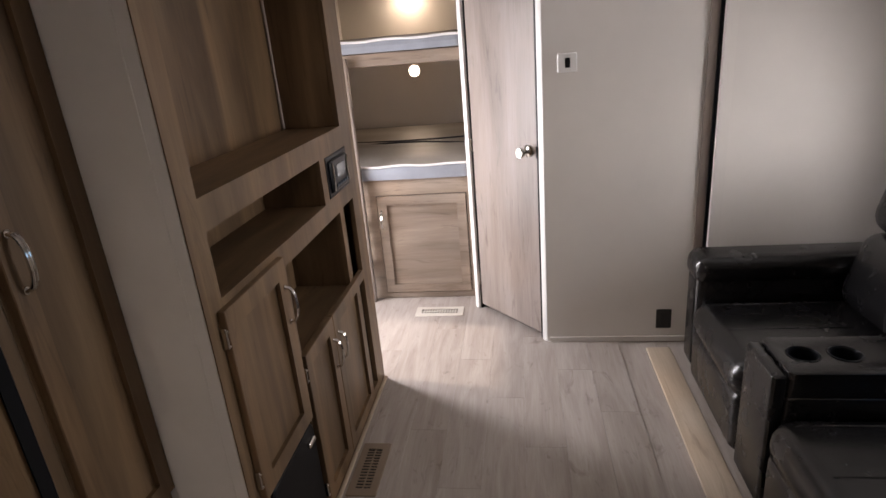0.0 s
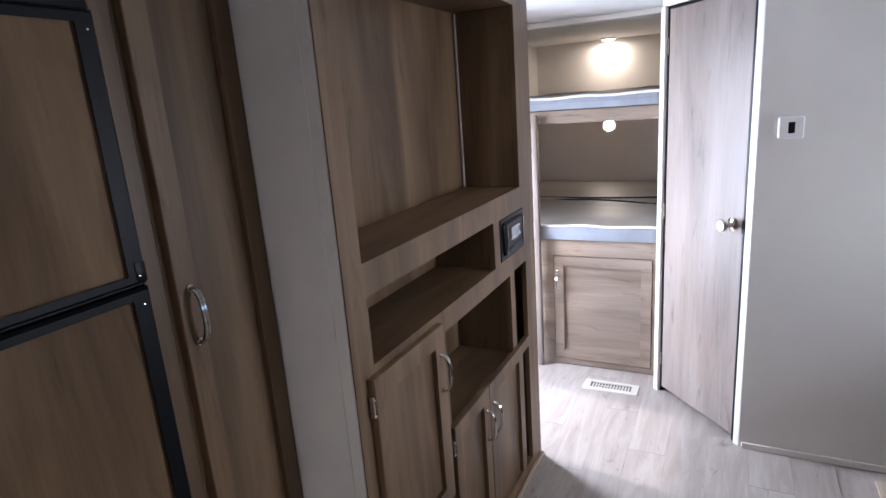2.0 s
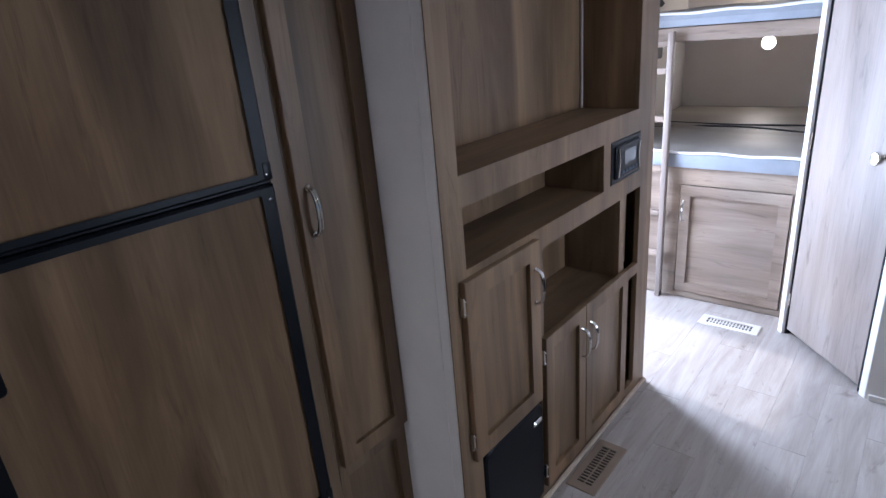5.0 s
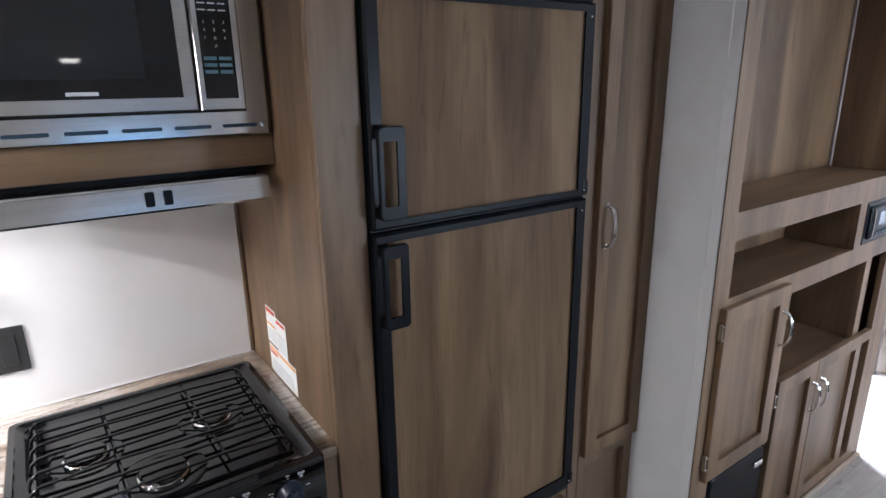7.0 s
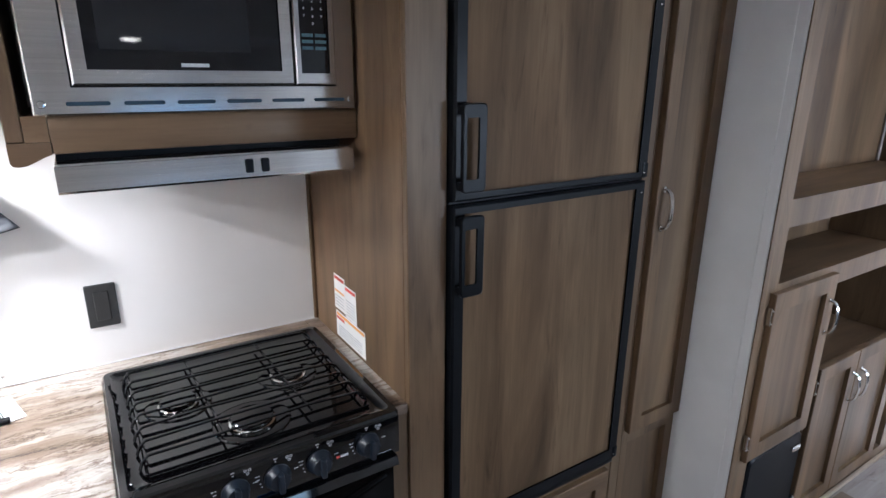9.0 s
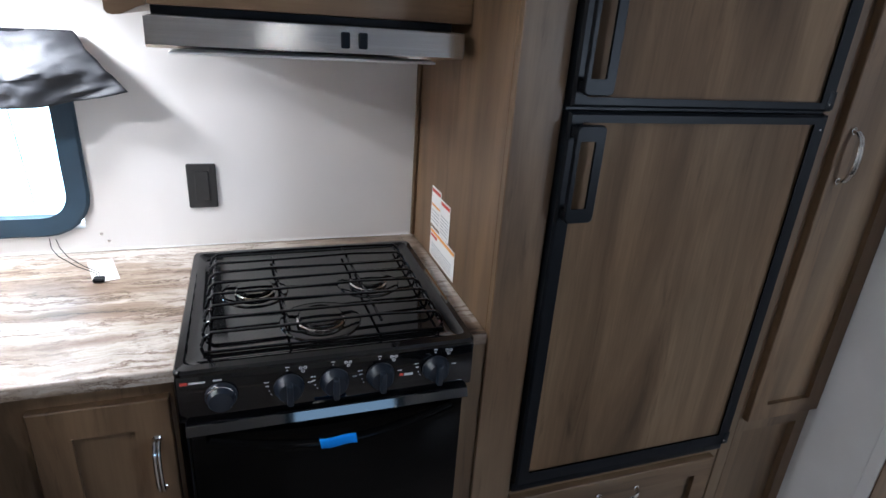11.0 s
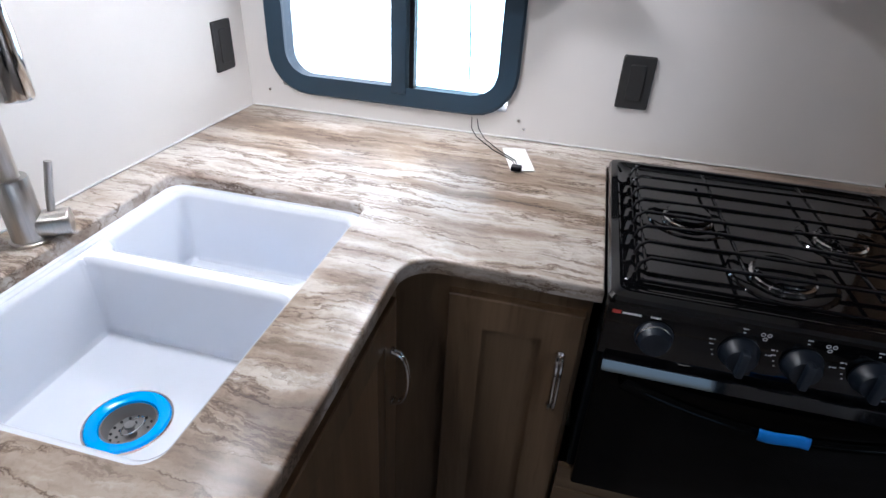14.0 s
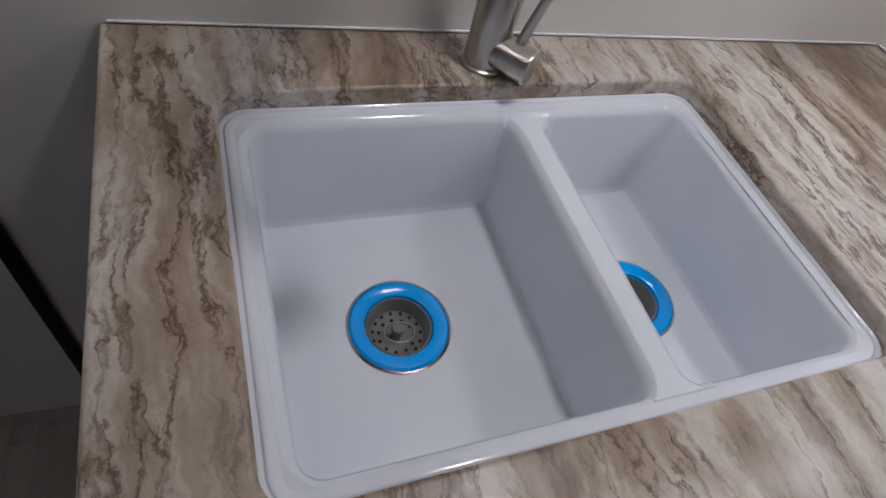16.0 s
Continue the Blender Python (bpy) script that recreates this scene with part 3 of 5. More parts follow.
# ---- entertainment cabinet ----
EF = -0.609
ent = thing("entertainment_cabinet", (-0.85, 1.77, 0), "grey-brown wood-grain entertainment cabinet with open shelves", "cabinet")
holes = [(1.18, 2.29, 1.293, 1.962), (1.187, 1.995, 1.043, 1.212), (2.05, 2.315, 1.048, 1.208), (1.565, 2.142, 0.652, 0.973),
         (2.19, 2.335, 0.645, 0.98), (2.235, 2.335, 0.06, 0.60), (1.20, 1.54, 0.03, 0.44)]
part("face_frame", wall_bm("x", EF - 0.019, 0.019, 1.122, 2.458, 0, CEIL - 0.002, holes), WOOD, ent, smooth=False)
part("side_panel", bx(-1.398, EF - 0.0195, 2.438, 2.456, 0, CEIL - 0.003, 0.001), WOOD, ent)
part("side_panel", bx(-0.845, EF - 0.0005, 1.099, 1.1215, 0, CEIL - 0.003, 0.001), WHITE, ent, "off-white side panel with a grooved edge")
part("edge_strip", bx(EF - 0.034, EF - 0.031, 1.0965, 1.0989, 0, CEIL - 0.003, 0.0005), WHITE, ent)
part("edge_strip", bx(EF + 0.0002, EF + 0.004, 1.100, 1.126, 0, CEIL - 0.003, 0.001), WOOD, ent, "dark brown edge strip")
part("back_panel", bx(-0.862, -0.85, 1.123, 2.419, 0.03, CEIL - 0.003, 0), WOOD, ent)
for z, y0, y1 in ((1.962, 1.123, 2.419), (1.274, 1.123, 2.419), (1.021, 1.123, 2.419), (0.633, 1.545, 2.17), (0.03, 1.123, 2.419)):
    part("shelf", bx(-0.849, EF - 0.0195, y0, y1, z, z + 0.0185, 0.001), WOOD_Y, ent)
for y, z0, z1 in ((1.161, 1.293, 1.961), (2.291, 1.293, 1.961), (1.166, 1.041, 1.273), (1.996, 1.041, 1.273), (2.316, 1.041, 1.273), (1.545, 0.652, 1.02), (2.146, 0.652, 1.02)):
    part("divider", bx(-0.849, EF - 0.0195, y, y + 0.018, z0, z1, 0.001), WOOD, ent)
part("recess_back", bx(EF - 0.07, EF - 0.06, 2.17, 2.345, 0.64, 0.99, 0), WOOD, ent)
part("recess_back", bx(EF - 0.07, EF - 0.06, 2.20, 2.345, 0.05, 0.61, 0), WOOD, ent)
part("corner_strip", bx(-0.849, -0.838, 2.279, 2.2905, 1.294, 1.96, 0.003), WOOD_PALE, ent, "pale strip in the recess corner")
shaker(ent, MX, 1.153, 1.519, 0.455, 1.022, EF + 0.0005, handle=(1.489, 0.880), hinge=1.153)
shaker(ent, MX, 1.545, 1.828, 0.062, 0.668, EF + 0.0005, handle=(1.80, 0.53), hinge=1.545, stile=0.05)
shaker(ent, MX, 1.832, 2.20, 0.062, 0.668, EF + 0.0005, handle=(1.862, 0.53), stile=0.05)
part("toe_strip", bx(EF + 0.0005, EF + 0.016, 1.2, 2.458, 0.0, 0.016, 0.004, 2), STRIP, ent, "beige strip along the floor")

radio = thing("car_stereo", (EF, 2.18, 1.05), "black stereo unit with a grey display in the cabinet", "stereo")
part("bezel", ring(rect(2.0505, 2.3145, 1.0485, 1.2075), rect(2.085, 2.28, 1.075, 1.18), EF - 0.018, EF + 0.003, MX, 0.004), BLACK, radio)
part("faceplate", plate(rrect(2.075, 2.29, 1.066, 1.19, 0.012), EF - 0.018, EF + 0.014, MX, 0.006), BLACK, radio)
part("display", plate(rrect(2.135, 2.235, 1.115, 1.165, 0.004), EF + 0.0142, EF + 0.016, MX, 0.001), LCD, radio, "pale grey display")
for u in (2.088, 2.277):
    part("side_trim", tube([MX @ Vector((u + (0.008 if u < 2.2 else -0.008) * math.sin(math.pi * k / 8), 1.075 + 0.105 * k / 8, EF + 0.0155)) for k in range(9)], 0.0035, 8), CHROME, radio)
for k in range(5):
    part("button", plate(rrect(2.115 + k * 0.03, 2.137 + k * 0.03, 1.082, 1.094, 0.003), EF + 0.0142, EF + 0.018, MX, 0.001), BLACK_SATIN, radio)

hatch = thing("compartment_door", (EF, 1.37, 0.03), "black steel compartment door with a small latch", "door")
part("door_panel", plate(rrect(1.205, 1.535, 0.035, 0.437, 0.035), EF - 0.018, EF + 0.008, MX, 0.006), BLACK, hatch)
part("latch", plate(rrect(1.46, 1.512, 0.372, 0.392, 0.006), EF + 0.0082, EF + 0.02, MX, 0.004), CHROME, hatch)


# ---- floor registers ----
def register(x, y, along, mat, colour):
    t = thing("floor_vent", (x, y, 0), colour + " plastic floor register with slots", "vent", group="floor registers")
    m = Matrix.Translation((x, y, 0.0)) @ (Matrix.Rotation(radians(90), 4, "Z") if along == "y" else Matrix.Identity(4))
    part("frame", ring(rrect(-0.15, 0.15, -0.06, 0.06, 0.006, 3), rrect(-0.115, 0.115, -0.032, 0.032, 0.003, 3), 0.0003, 0.006, m, 0.003), mat, t)
    # near-black sheet paints the shade between the slats
    part("backing", plate(rect(-0.114, 0.114, -0.031, 0.031), 0.0002, 0.001, m, 0.0002), RECESS_SHADE, t)
    part("bar", bx(-0.1145, 0.1145, -0.003, 0.003, 0.0012, 0.005, 0.001, m=m), mat, t)
    for k in range(1, 14):
        u = -0.1145 + k * 0.229 / 14
        part("slat", bx(u - 0.004, u + 0.004, -0.0315, 0.0315, 0.0012, 0.0048, 0.0008, m=m), mat, t)


register(-0.525, 1.80, "y", VENT_BROWN, "brown")
register(-0.42, 3.195, "x", VENT, "almond")


# ---- bunks ----
BF = 3.40
bunk = thing("bunk_bed", (-0.8, 4.2, 0), "built-in double bunk in pale wood-grain panels", "bunk bed")
part("base_front", wall_bm("y", BF + 0.02, 0.018, -1.398, -0.192, 0, 0.80, [(-0.800, -0.229, 0.036, 0.702)]), WOOD_PALE_X, bunk, smooth=False)
part("lower_deck", bx(-1.398, -0.192, BF + 0.04, 5.198, 0.78, 0.80, 0.001), WOOD_PALE_X, bunk)
part("upper_rail", bx(-1.398, -0.192, BF + 0.02, BF + 0.04, 1.475, 1.547, 0.003), WOOD_PALE_X, bunk)
part("upper_deck", bx(-1.398, -0.192, BF + 0.041, 5.198, 1.525, 1.545, 0.001), WOOD_PALE_X, bunk)
# near-black sheet gives the door's gap its dark line of shade
part("carcass", bx(-0.81, -0.22, BF + 0.06, BF + 0.07, 0.03, 0.71, 0), RECESS_SHADE, bunk, "near-black sheet painting the shade behind the door gap")
shaker(bunk, MYN, -0.795, -0.234, 0.041, 0.6965, -(BF + 0.032), WOOD_PALE_X, handle=(-0.772, 0.545))


def mattress(z0, z1, label):
    t = thing("mattress", (-0.8, 4.3, z0), label, "mattress", group="bunk mattresses")
    bm = bmesh.new()
    bmesh.ops.create_grid(bm, x_segments=40, y_segments=40, size=0.5)
    for v in bm.verts:
        x, y = v.co.x, v.co.y
        edge = min(0.5 - abs(x), 0.5 - abs(y))
        v.co = Vector((-0.795 + x * 1.19, 4.3 + y * 1.78, z1 - 0.012 + 0.02 * min(1, edge / 0.08) + 0.014 * noise.noise(Vector((x * 2.5, y * 7, z0))) + 0.012 * math.exp(-((y + 0.12 + 0.05 * math.sin(3 * x)) / 0.02) ** 2)))
    part("cover", bm, MATTRESS, t)
    sides = loft([[(u, v, z0 + 0.002) for u, v in rrect(-1.388, -0.202, 3.405, 5.19, 0.04)], [(u, v, (z0 + z1) / 2) for u, v in rrect(-1.394, -0.196, 3.395, 5.194, 0.045)], [(u, v, z1 - 0.008) for u, v in rrect(-1.388, -0.202, 3.405, 5.19, 0.04)]], Matrix.Identity(4), cap0=True)
    part("side_band", sides, MATTRESS_SIDE, t, "blue-grey vinyl side")
    part("piping", tube([(-1.388 + 1.186 * k / 24, 3.40 + 0.004 * math.sin(k * 1.3), z1 - 0.006 + 0.003 * math.sin(k * 0.9)) for k in range(25)], 0.0075, 8), PIPING, t, "white piped edge")
    return t


low = mattress(0.8015, 0.895, "grey-brown vinyl mattress on the lower bunk")
# charcoal bars draw the shade along two creases of the vinyl
for y, bend in ((4.02, 0.16), (4.30, -0.05)):
    part("fold", tube([(-1.28 + 1.02 * k / 12, y + bend * math.sin(math.pi * k / 12), 0.905) for k in range(13)], 0.006, 6), FABRIC, low, "thin charcoal bar painting the shade of a crease in the vinyl")
mattress(1.549, 1.622, "grey vinyl mattress on the upper bunk")

ladder = thing("bunk_ladder", (-1.05, 3.36, 0), "pale wood bunk ladder with flat rungs", "ladder")
for x in (-1.24, -0.892):
    part("stile", bx(x, x + 0.03, 3.352, 3.392, 0, 1.53, 0.004, 2), WOOD_PALE, ladder)
for z in (0.28, 0.535, 0.80, 1.08, 1.335, 1.475):
    part("rung", bx(-1.2095, -0.8925, 3.355, 3.39, z - 0.02, z + 0.012, 0.003), WOOD_PALE_X, ladder)


def blind(y0, y1, z0, z1, label):
    t = thing("pleated_blind", (-1.39, (y0 + y1) / 2, z0), label, "blind", group="bunk blinds")
    n = int((z1 - z0) / 0.022)
    bm = bmesh.new()
    prof = [(-1.398 + (0.022 if k % 2 else 0.004), z0 + (z1 - z0) * k / n) for k in range(n + 1)]
    a = [bm.verts.new((x, y0, z)) for x, z in prof]
    c = [bm.verts.new((x, y1, z)) for x, z in prof]
    for k in range(n):
        bm.faces.new((a[k], c[k], c[k + 1], a[k + 1]))
    ob = part("pleats", bm, FABRIC, t, smooth=False)
    ob.modifiers.new("thickness", "SOLIDIFY").thickness = 0.002
    part("valance", bx(-1.3985, -1.33, y0 - 0.04, y1 + 0.06, z1 - 0.1, z1 + 0.02, 0.012, 2), FABRIC, t)


blind(4.0, 4.62, 1.67, 2.0, "black pleated blind by the upper bunk")
blind(3.75, 4.45, 0.95, 1.42, "black pleated blind by the lower bunk")


def puck(m, label, lamp_power, colour):
    t = thing("led_light", tuple(m.translation), label, "light", group="led lights")
    part("rim", lathe([(0.0, 0.0), (0.06, 0.0), (0.06, 0.008), (0.052, 0.014), (0.046, 0.013)], m, 32), WHITE, t)
    part("lens", lathe([(0.047, 0.011), (0.045, 0.016), (0.03, 0.02), (0.0, 0.021)], m, 32), LED, t, "lit warm white lens")
    at = m @ Vector((0, 0, 0.026))
    area("led_glow", at, m @ Vector((0, 0, 1)), 0.085, 0.085, lamp_power, colour, disk=True)


DOWN = Matrix.Rotation(radians(180), 4, "X")
WARM = (1.0, 0.86, 0.68)
puck(Matrix.Translation((-0.78, 5.10, CEIL - 0.0005)) @ DOWN, "lit round led light on the ceiling over the upper bunk", 2.8, WARM)
puck(Matrix.Translation((-0.79, 5.1995, 1.357)) @ Matrix.Rotation(radians(90), 4, "X"), "lit round led light on the wall over the lower bunk", 1.9, WARM)
puck(Matrix.Translation((-0.80, -1.20, 1.7795)) @ DOWN, "lit round led light under the cabinet over the sink", 7.5, (1.0, 0.95, 0.89))
# unseen ceiling lamp, added to brighten splash wall and side panels
puck(Matrix.Translation((0.05, -1.18, roof(-1.18) - 0.0005)) @ DOWN, "unseen lit round led light added on the kitchen ceiling", 2.8, (1.0, 0.94, 0.87))
puck(Matrix.Translation((0.03, 1.68, roof(1.68) - 0.001)) @ DOWN, "lit round led light on the ceiling before the bathroom", 0.8, (1.0, 0.93, 0.83))
# unseen lamp put under the corner unit to brighten splash wall and counter
puck(Matrix.Translation((-1.22, -0.86, 1.5345)) @ DOWN, "unseen lit round led light added under the cabinet over the kitchen window", 4.8, (1.0, 0.95, 0.89))
puck(Matrix.Translation((1.25, -0.15, 1.7995)) @ DOWN, "lit round led light on the low slide-out ceiling", 0.4, (1.0, 0.93, 0.83))


def ceiling_vent(x, y):
    t = thing("ceiling_vent", (x, y, roof(y)), "white plastic ceiling air vent with slats", "vent", group="ceiling vents")
    m = Matrix.Translation((x, y, roof(y) - 0.0015)) @ DOWN @ Matrix.Rotation(radians(8), 4, "Z")
    part("frame", ring(rrect(-0.13, 0.13, -0.055, 0.055, 0.02, 4), rrect(-0.105, 0.105, -0.035, 0.035, 0.012, 4), 0, 0.012, m, 0.004), WHITE, t)
    part("backing", plate(rect(-0.106, 0.106, -0.036, 0.036), 0, 0.002, m, 0.0005), GREY_INK, t)
    for k in range(6):
        u = -0.09 + k * 0.036
        part("slat", bx(u - 0.011, u + 0.011, -0.0355, 0.0355, 0.004, 0.006, 0.0005, m=m @ Matrix.Rotation(radians(2), 4, "Y")), WHITE, t)


ceiling_vent(-0.32, 2.14)
ceiling_vent(0.04, 2.13)

# ---- bathroom wall fittings ----
thermo = thing("thermostat", (0.35, 2.81, 1.45), "white wall thermostat with a dark slider", "thermostat")
part("housing", plate(rrect(0.292, 0.380, 1.402, 1.487, 0.006), -2.8095, -2.785, MYN, 0.004), WHITE, thermo)
part("slider_slot", plate(rect(0.326, 0.349, 1.423, 1.466), -2.7848, -2.783, MYN, 0.0005), BLACK, thermo)


def outlet(m, u0, u1, v0, v1, label):
    t = thing("outlet", tuple(m @ Vector(((u0 + u1) / 2, (v0 + v1) / 2, 0))), label, "outlet", group="black outlets")
    part("plate", plate(rrect(u0, u1, v0, v1, 0.004, 3), 0.0003, 0.006, m, 0.002), OUTLET, t)
    du, cv = (u1 - u0) * 0.24, (v0 + v1) / 2
    cu = (u0 + u1) / 2
    part("insert", plate(rrect(cu - du, cu + du, v0 + 0.018, v1 - 0.018, 0.003, 3), 0.0062, 0.0085, m, 0.001), OUTLET, t)


outlet(Matrix.Translation((0, 2.8095, 0)) @ MYN, 0.785, 0.861, 0.076, 0.183, "black outlet low on the bathroom wall")
outlet(Matrix.Translation((-1.4, 0, 0)) @ MX, -0.509, -0.441, 1.004, 1.116, "black outlet on the splash wall")
outlet(SKEW @ MYP, -0.126, -0.058, 1.008, 1.119, "black outlet on the partition by the sink")

# ---- sofa ----
sofa = thing("theater_sofa", (1.3, 1.75, 0), "black leather reclining theater sofa with cup-holder console", "sofa")


def cushion(name, x0, x1, y0, y1, z0, z1, r, label="", m=None):
    return part(name, bx(x0, x1, y0, y1, z0, z1, r, 5, m=m), LEATHER, sofa, label)


for y0, y1 in ((2.45, 2.625), (0.86, 1.04)):
    cushion("arm", 0.868, 1.70, y0, y1, 0.03, 0.54, 0.05)
    cushion("arm_pad", 0.858, 1.68, y0 - 0.012, y1 + 0.008, 0.47, 0.605, 0.055)
    part("seam", tube([(0.866, y0 + 0.012, 0.08), (0.862, y0 + 0.012, 0.30), (0.864, y0 + 0.012, 0.50)], 0.004, 6), LEATHER, sofa)
for y0, y1 in ((1.86, 2.449), (1.041, 1.62)):
    cushion("seat", 0.842, 1.55, y0, y1, 0.25, 0.42, 0.08)
    cushion("front_panel", 0.852, 0.95, y0 + 0.01, y1 - 0.01, 0.035, 0.30, 0.045)
    tilt = Matrix.Translation((1.45, 0, 0.38)) @ Matrix.Rotation(radians(14), 4, "Y") @ Matrix.Translation((-1.45, 0, -0.38))
    cushion("backrest", 1.40, 1.62, y0 + 0.005, y1 - 0.005, 0.40, 0.74, 0.085, m=tilt)
    cushion("headrest", 1.39, 1.60, y0 + 0.01, y1 - 0.01, 0.735, 1.02, 0.085, m=tilt)
    for dy in (0.075, 0.29, 0.505):
        part("seam", tube([(0.846, y0 + dy, 0.30), (0.848, y0 + dy, 0.345), (0.866, y0 + dy, 0.39), (0.91, y0 + dy, 0.418), (1.36, y0 + dy, 0.4215)], 0.0035, 6), LEATHER, sofa)
    part("seam", tube([tilt @ Vector((1.40, y0 + 0.06, 0.46)), tilt @ Vector((1.397, y0 + 0.06, 0.58)), tilt @ Vector((1.402, y0 + 0.06, 0.70))], 0.0035, 6), LEATHER, sofa)
cushion("console", 0.905, 1.50, 1.625, 1.857, 0.03, 0.462, 0.012)
lid = bmesh.new()
lid_edges = []
for loop in [rrect(0.905, 1.50, 1.625, 1.857, 0.02, 5)] + [[(x + 0.045 * math.cos(2 * math.pi * k / 32), 1.74 + 0.045 * math.sin(2 * math.pi * k / 32)) for k in range(32)] for x in (0.99, 1.115)]:
    vs = [lid.verts.new((u, v, 0.549)) for u, v in loop]
    lid_edges += [lid.edges.new((vs[k], vs[(k + 1) % len(vs)])) for k in range(len(vs))]
bmesh.ops.triangle_fill(lid, use_beauty=True, use_dissolve=False, edges=lid_edges)
ext = bmesh.ops.extrude_face_region(lid, geom=lid.faces[:])
bmesh.ops.translate(lid, verts=[v for v in ext["geom"] if isinstance(v, bmesh.types.BMVert)], vec=(0, 0, -0.0865))
edge_ring = [e for e in lid.edges if e.is_manifold and e.calc_face_angle(0) > radians(60) and all(abs(v.co.z - 0.549) < 1e-5 for v in e.verts)]
bmesh.ops.bevel(lid, geom=edge_ring, offset=0.007, segments=3, affect="EDGES", profile=0.5)
part("console_top", lid, LEATHER, sofa)
cushion("console_front", 0.858, 0.9045, 1.628, 1.854, 0.03, 0.535, 0.012)
cushion("rear_frame", 1.60, 1.76, 0.88, 2.60, 0.03, 0.60, 0.04)
for x in (0.99, 1.115):
    part("cup_holder", lathe([(0.0495, 0.0), (0.0495, 0.002), (0.046, 0.003), (0.0435, -0.001), (0.0425, -0.012), (0.0415, -0.080), (0.0, -0.082)], Matrix.Translation((x, 1.74, 0.5492)), 32), BLACK, sofa, "deep round black cup holder")

# ---- tall cabinet round the refrigerator ----
FF = -0.822
tall = thing("tall_cabinet", (-1.1, 0.5, 0), "tall brown wood-grain cabinet built round the refrigerator", "cabinet")
part("side_panel", bx(-1.398, FF - 0.0195, 0.0805, 0.098, 0, CEIL - 0.002, 0.001), WOOD, tall)
part("stile", bx(FF - 0.019, FF, 0.0805, 0.178, 0, CEIL - 0.002, 0.002), WOOD, tall)
part("stile", bx(FF - 0.019, FF, 0.802, 0.842, 0, CEIL - 0.002, 0.002), WOOD, tall)
part("top_panel", wall_bm("x", FF - 0.019, 0.0185, 0.1785, 0.8015, 1.849, CEIL - 0.002, [(0.205, 0.775, 1.868, 1.952)]), WOOD_Y, tall, smooth=False)
part("sunk_panel", bx(FF - 0.034, FF - 0.0195, 0.19, 0.79, 1.855, 1.965, 0), WOOD_Y, tall)
part("lower_panel", bx(FF - 0.019, FF - 0.002, 0.1785, 0.8015, 0.0, 0.457, 0.002), WOOD_Y, tall)
shaker(tall, MX, 0.180, 0.775, 0.16, 0.447, FF - 0.0018, WOOD_Y, handle=(0.478, 0.400), across=True, name="drawer", stile=0.05)
part("side_panel", bx(-1.398, FF - 0.0195, 0.815, 0.83, 0, CEIL - 0.002, 0.001), WOOD, tall)

FD = -0.832
fridge = thing("refrigerator", (-1.1, 0.48, 0.46), "built-in refrigerator with brown wood-grain doors in black frames", "refrigerator")
part("body", bx(-1.36, FD - 0.0005, 0.182, 0.798, 0.462, 1.845, 0.003), BLACK, fridge)
part("frame_rail", bx(FD, FD + 0.016, 0.180, 0.80, 1.817, 1.847, 0.004, 2), BLACK, fridge)
part("frame_rail", bx(FD, FD + 0.016, 0.180, 0.80, 0.460, 0.488, 0.004, 2), BLACK, fridge)
part("badge", bx(FD + 0.0162, FD + 0.018, 0.432, 0.522, 1.8265, 1.8365, 0.0006), WHITE_INK, fridge, "small pale maker's badge")
for z0, z1, h0, h1 in ((1.359, 1.815, 1.382, 1.564), (0.490, 1.351, 1.149, 1.331)):
    d = part("door", ring(rect(0.182, 0.798, z0, z1), rect(0.206, 0.768, z0 + (0.013 if z0 > 1 else 0.03), z1 - (0.015 if z0 > 1 else 0.014)), FD, FD + 0.03, MX, 0.005), BLACK, fridge, "black door frame")
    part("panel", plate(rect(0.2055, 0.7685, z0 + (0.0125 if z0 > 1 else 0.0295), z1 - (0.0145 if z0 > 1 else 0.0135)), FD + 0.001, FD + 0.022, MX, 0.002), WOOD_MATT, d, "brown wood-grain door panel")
    hb = ring(rrect(0.188, 0.248, h0, h1, 0.010, 5), rrect(0.195, 0.231, h0 + 0.026, h1 - 0.026, 0.004, 5), FD + 0.045, FD + 0.054, MX, 0.002)
    for za, zb in ((h0 + 0.004, h0 + 0.022), (h1 - 0.022, h1 - 0.004)):
        bx(0.189, 0.204, za, zb, FD + 0.0302, FD + 0.046, 0.001, bm=hb, m=MX)
    part("handle", hb, BLACK, d, "flat black loop handle")
    part("hinge_cap", bx(FD + 0.0302, FD + 0.0318, 0.777, 0.796, z0 + 0.004, z0 + 0.04, 0.0006, 2), BLACK, d)
    for zz in (z0 + 0.015, z1 - 0.03):
        part("screw", lathe([(0, 0), (0.0026, 0), (0.002, 0.0012), (0, 0.0015)], MX @ Matrix.Translation((0.782, zz, FD + 0.0318 if zz < z0 + 0.05 else FD + 0.03)), 10), CHROME, d)
part("divider_rail", bx(FD, FD + 0.012, 0.182, 0.798, 1.3515, 1.3585, 0.001), BLACK, fridge)

pantry = thing("pantry_cabinet", (-1.1, 0.97, 0), "narrow brown wood-grain pantry cabinet with one tall door", "cabinet")
part("face_frame", wall_bm("x", FF - 0.019, 0.0185, 0.8425, 1.098, 0, CEIL - 0.002, [(0.87, 1.06, 0.08, 0.50)]), WOOD, pantry, smooth=False)
part("lower_panel", bx(FF - 0.034, FF - 0.0195, 0.85, 1.09, 0.05, 0.53, 0), WOOD, pantry)
shaker(pantry, MX, 0.851, 1.0965, 0.548, 1.958, FF, handle=(0.880, 1.264), stile=0.046)

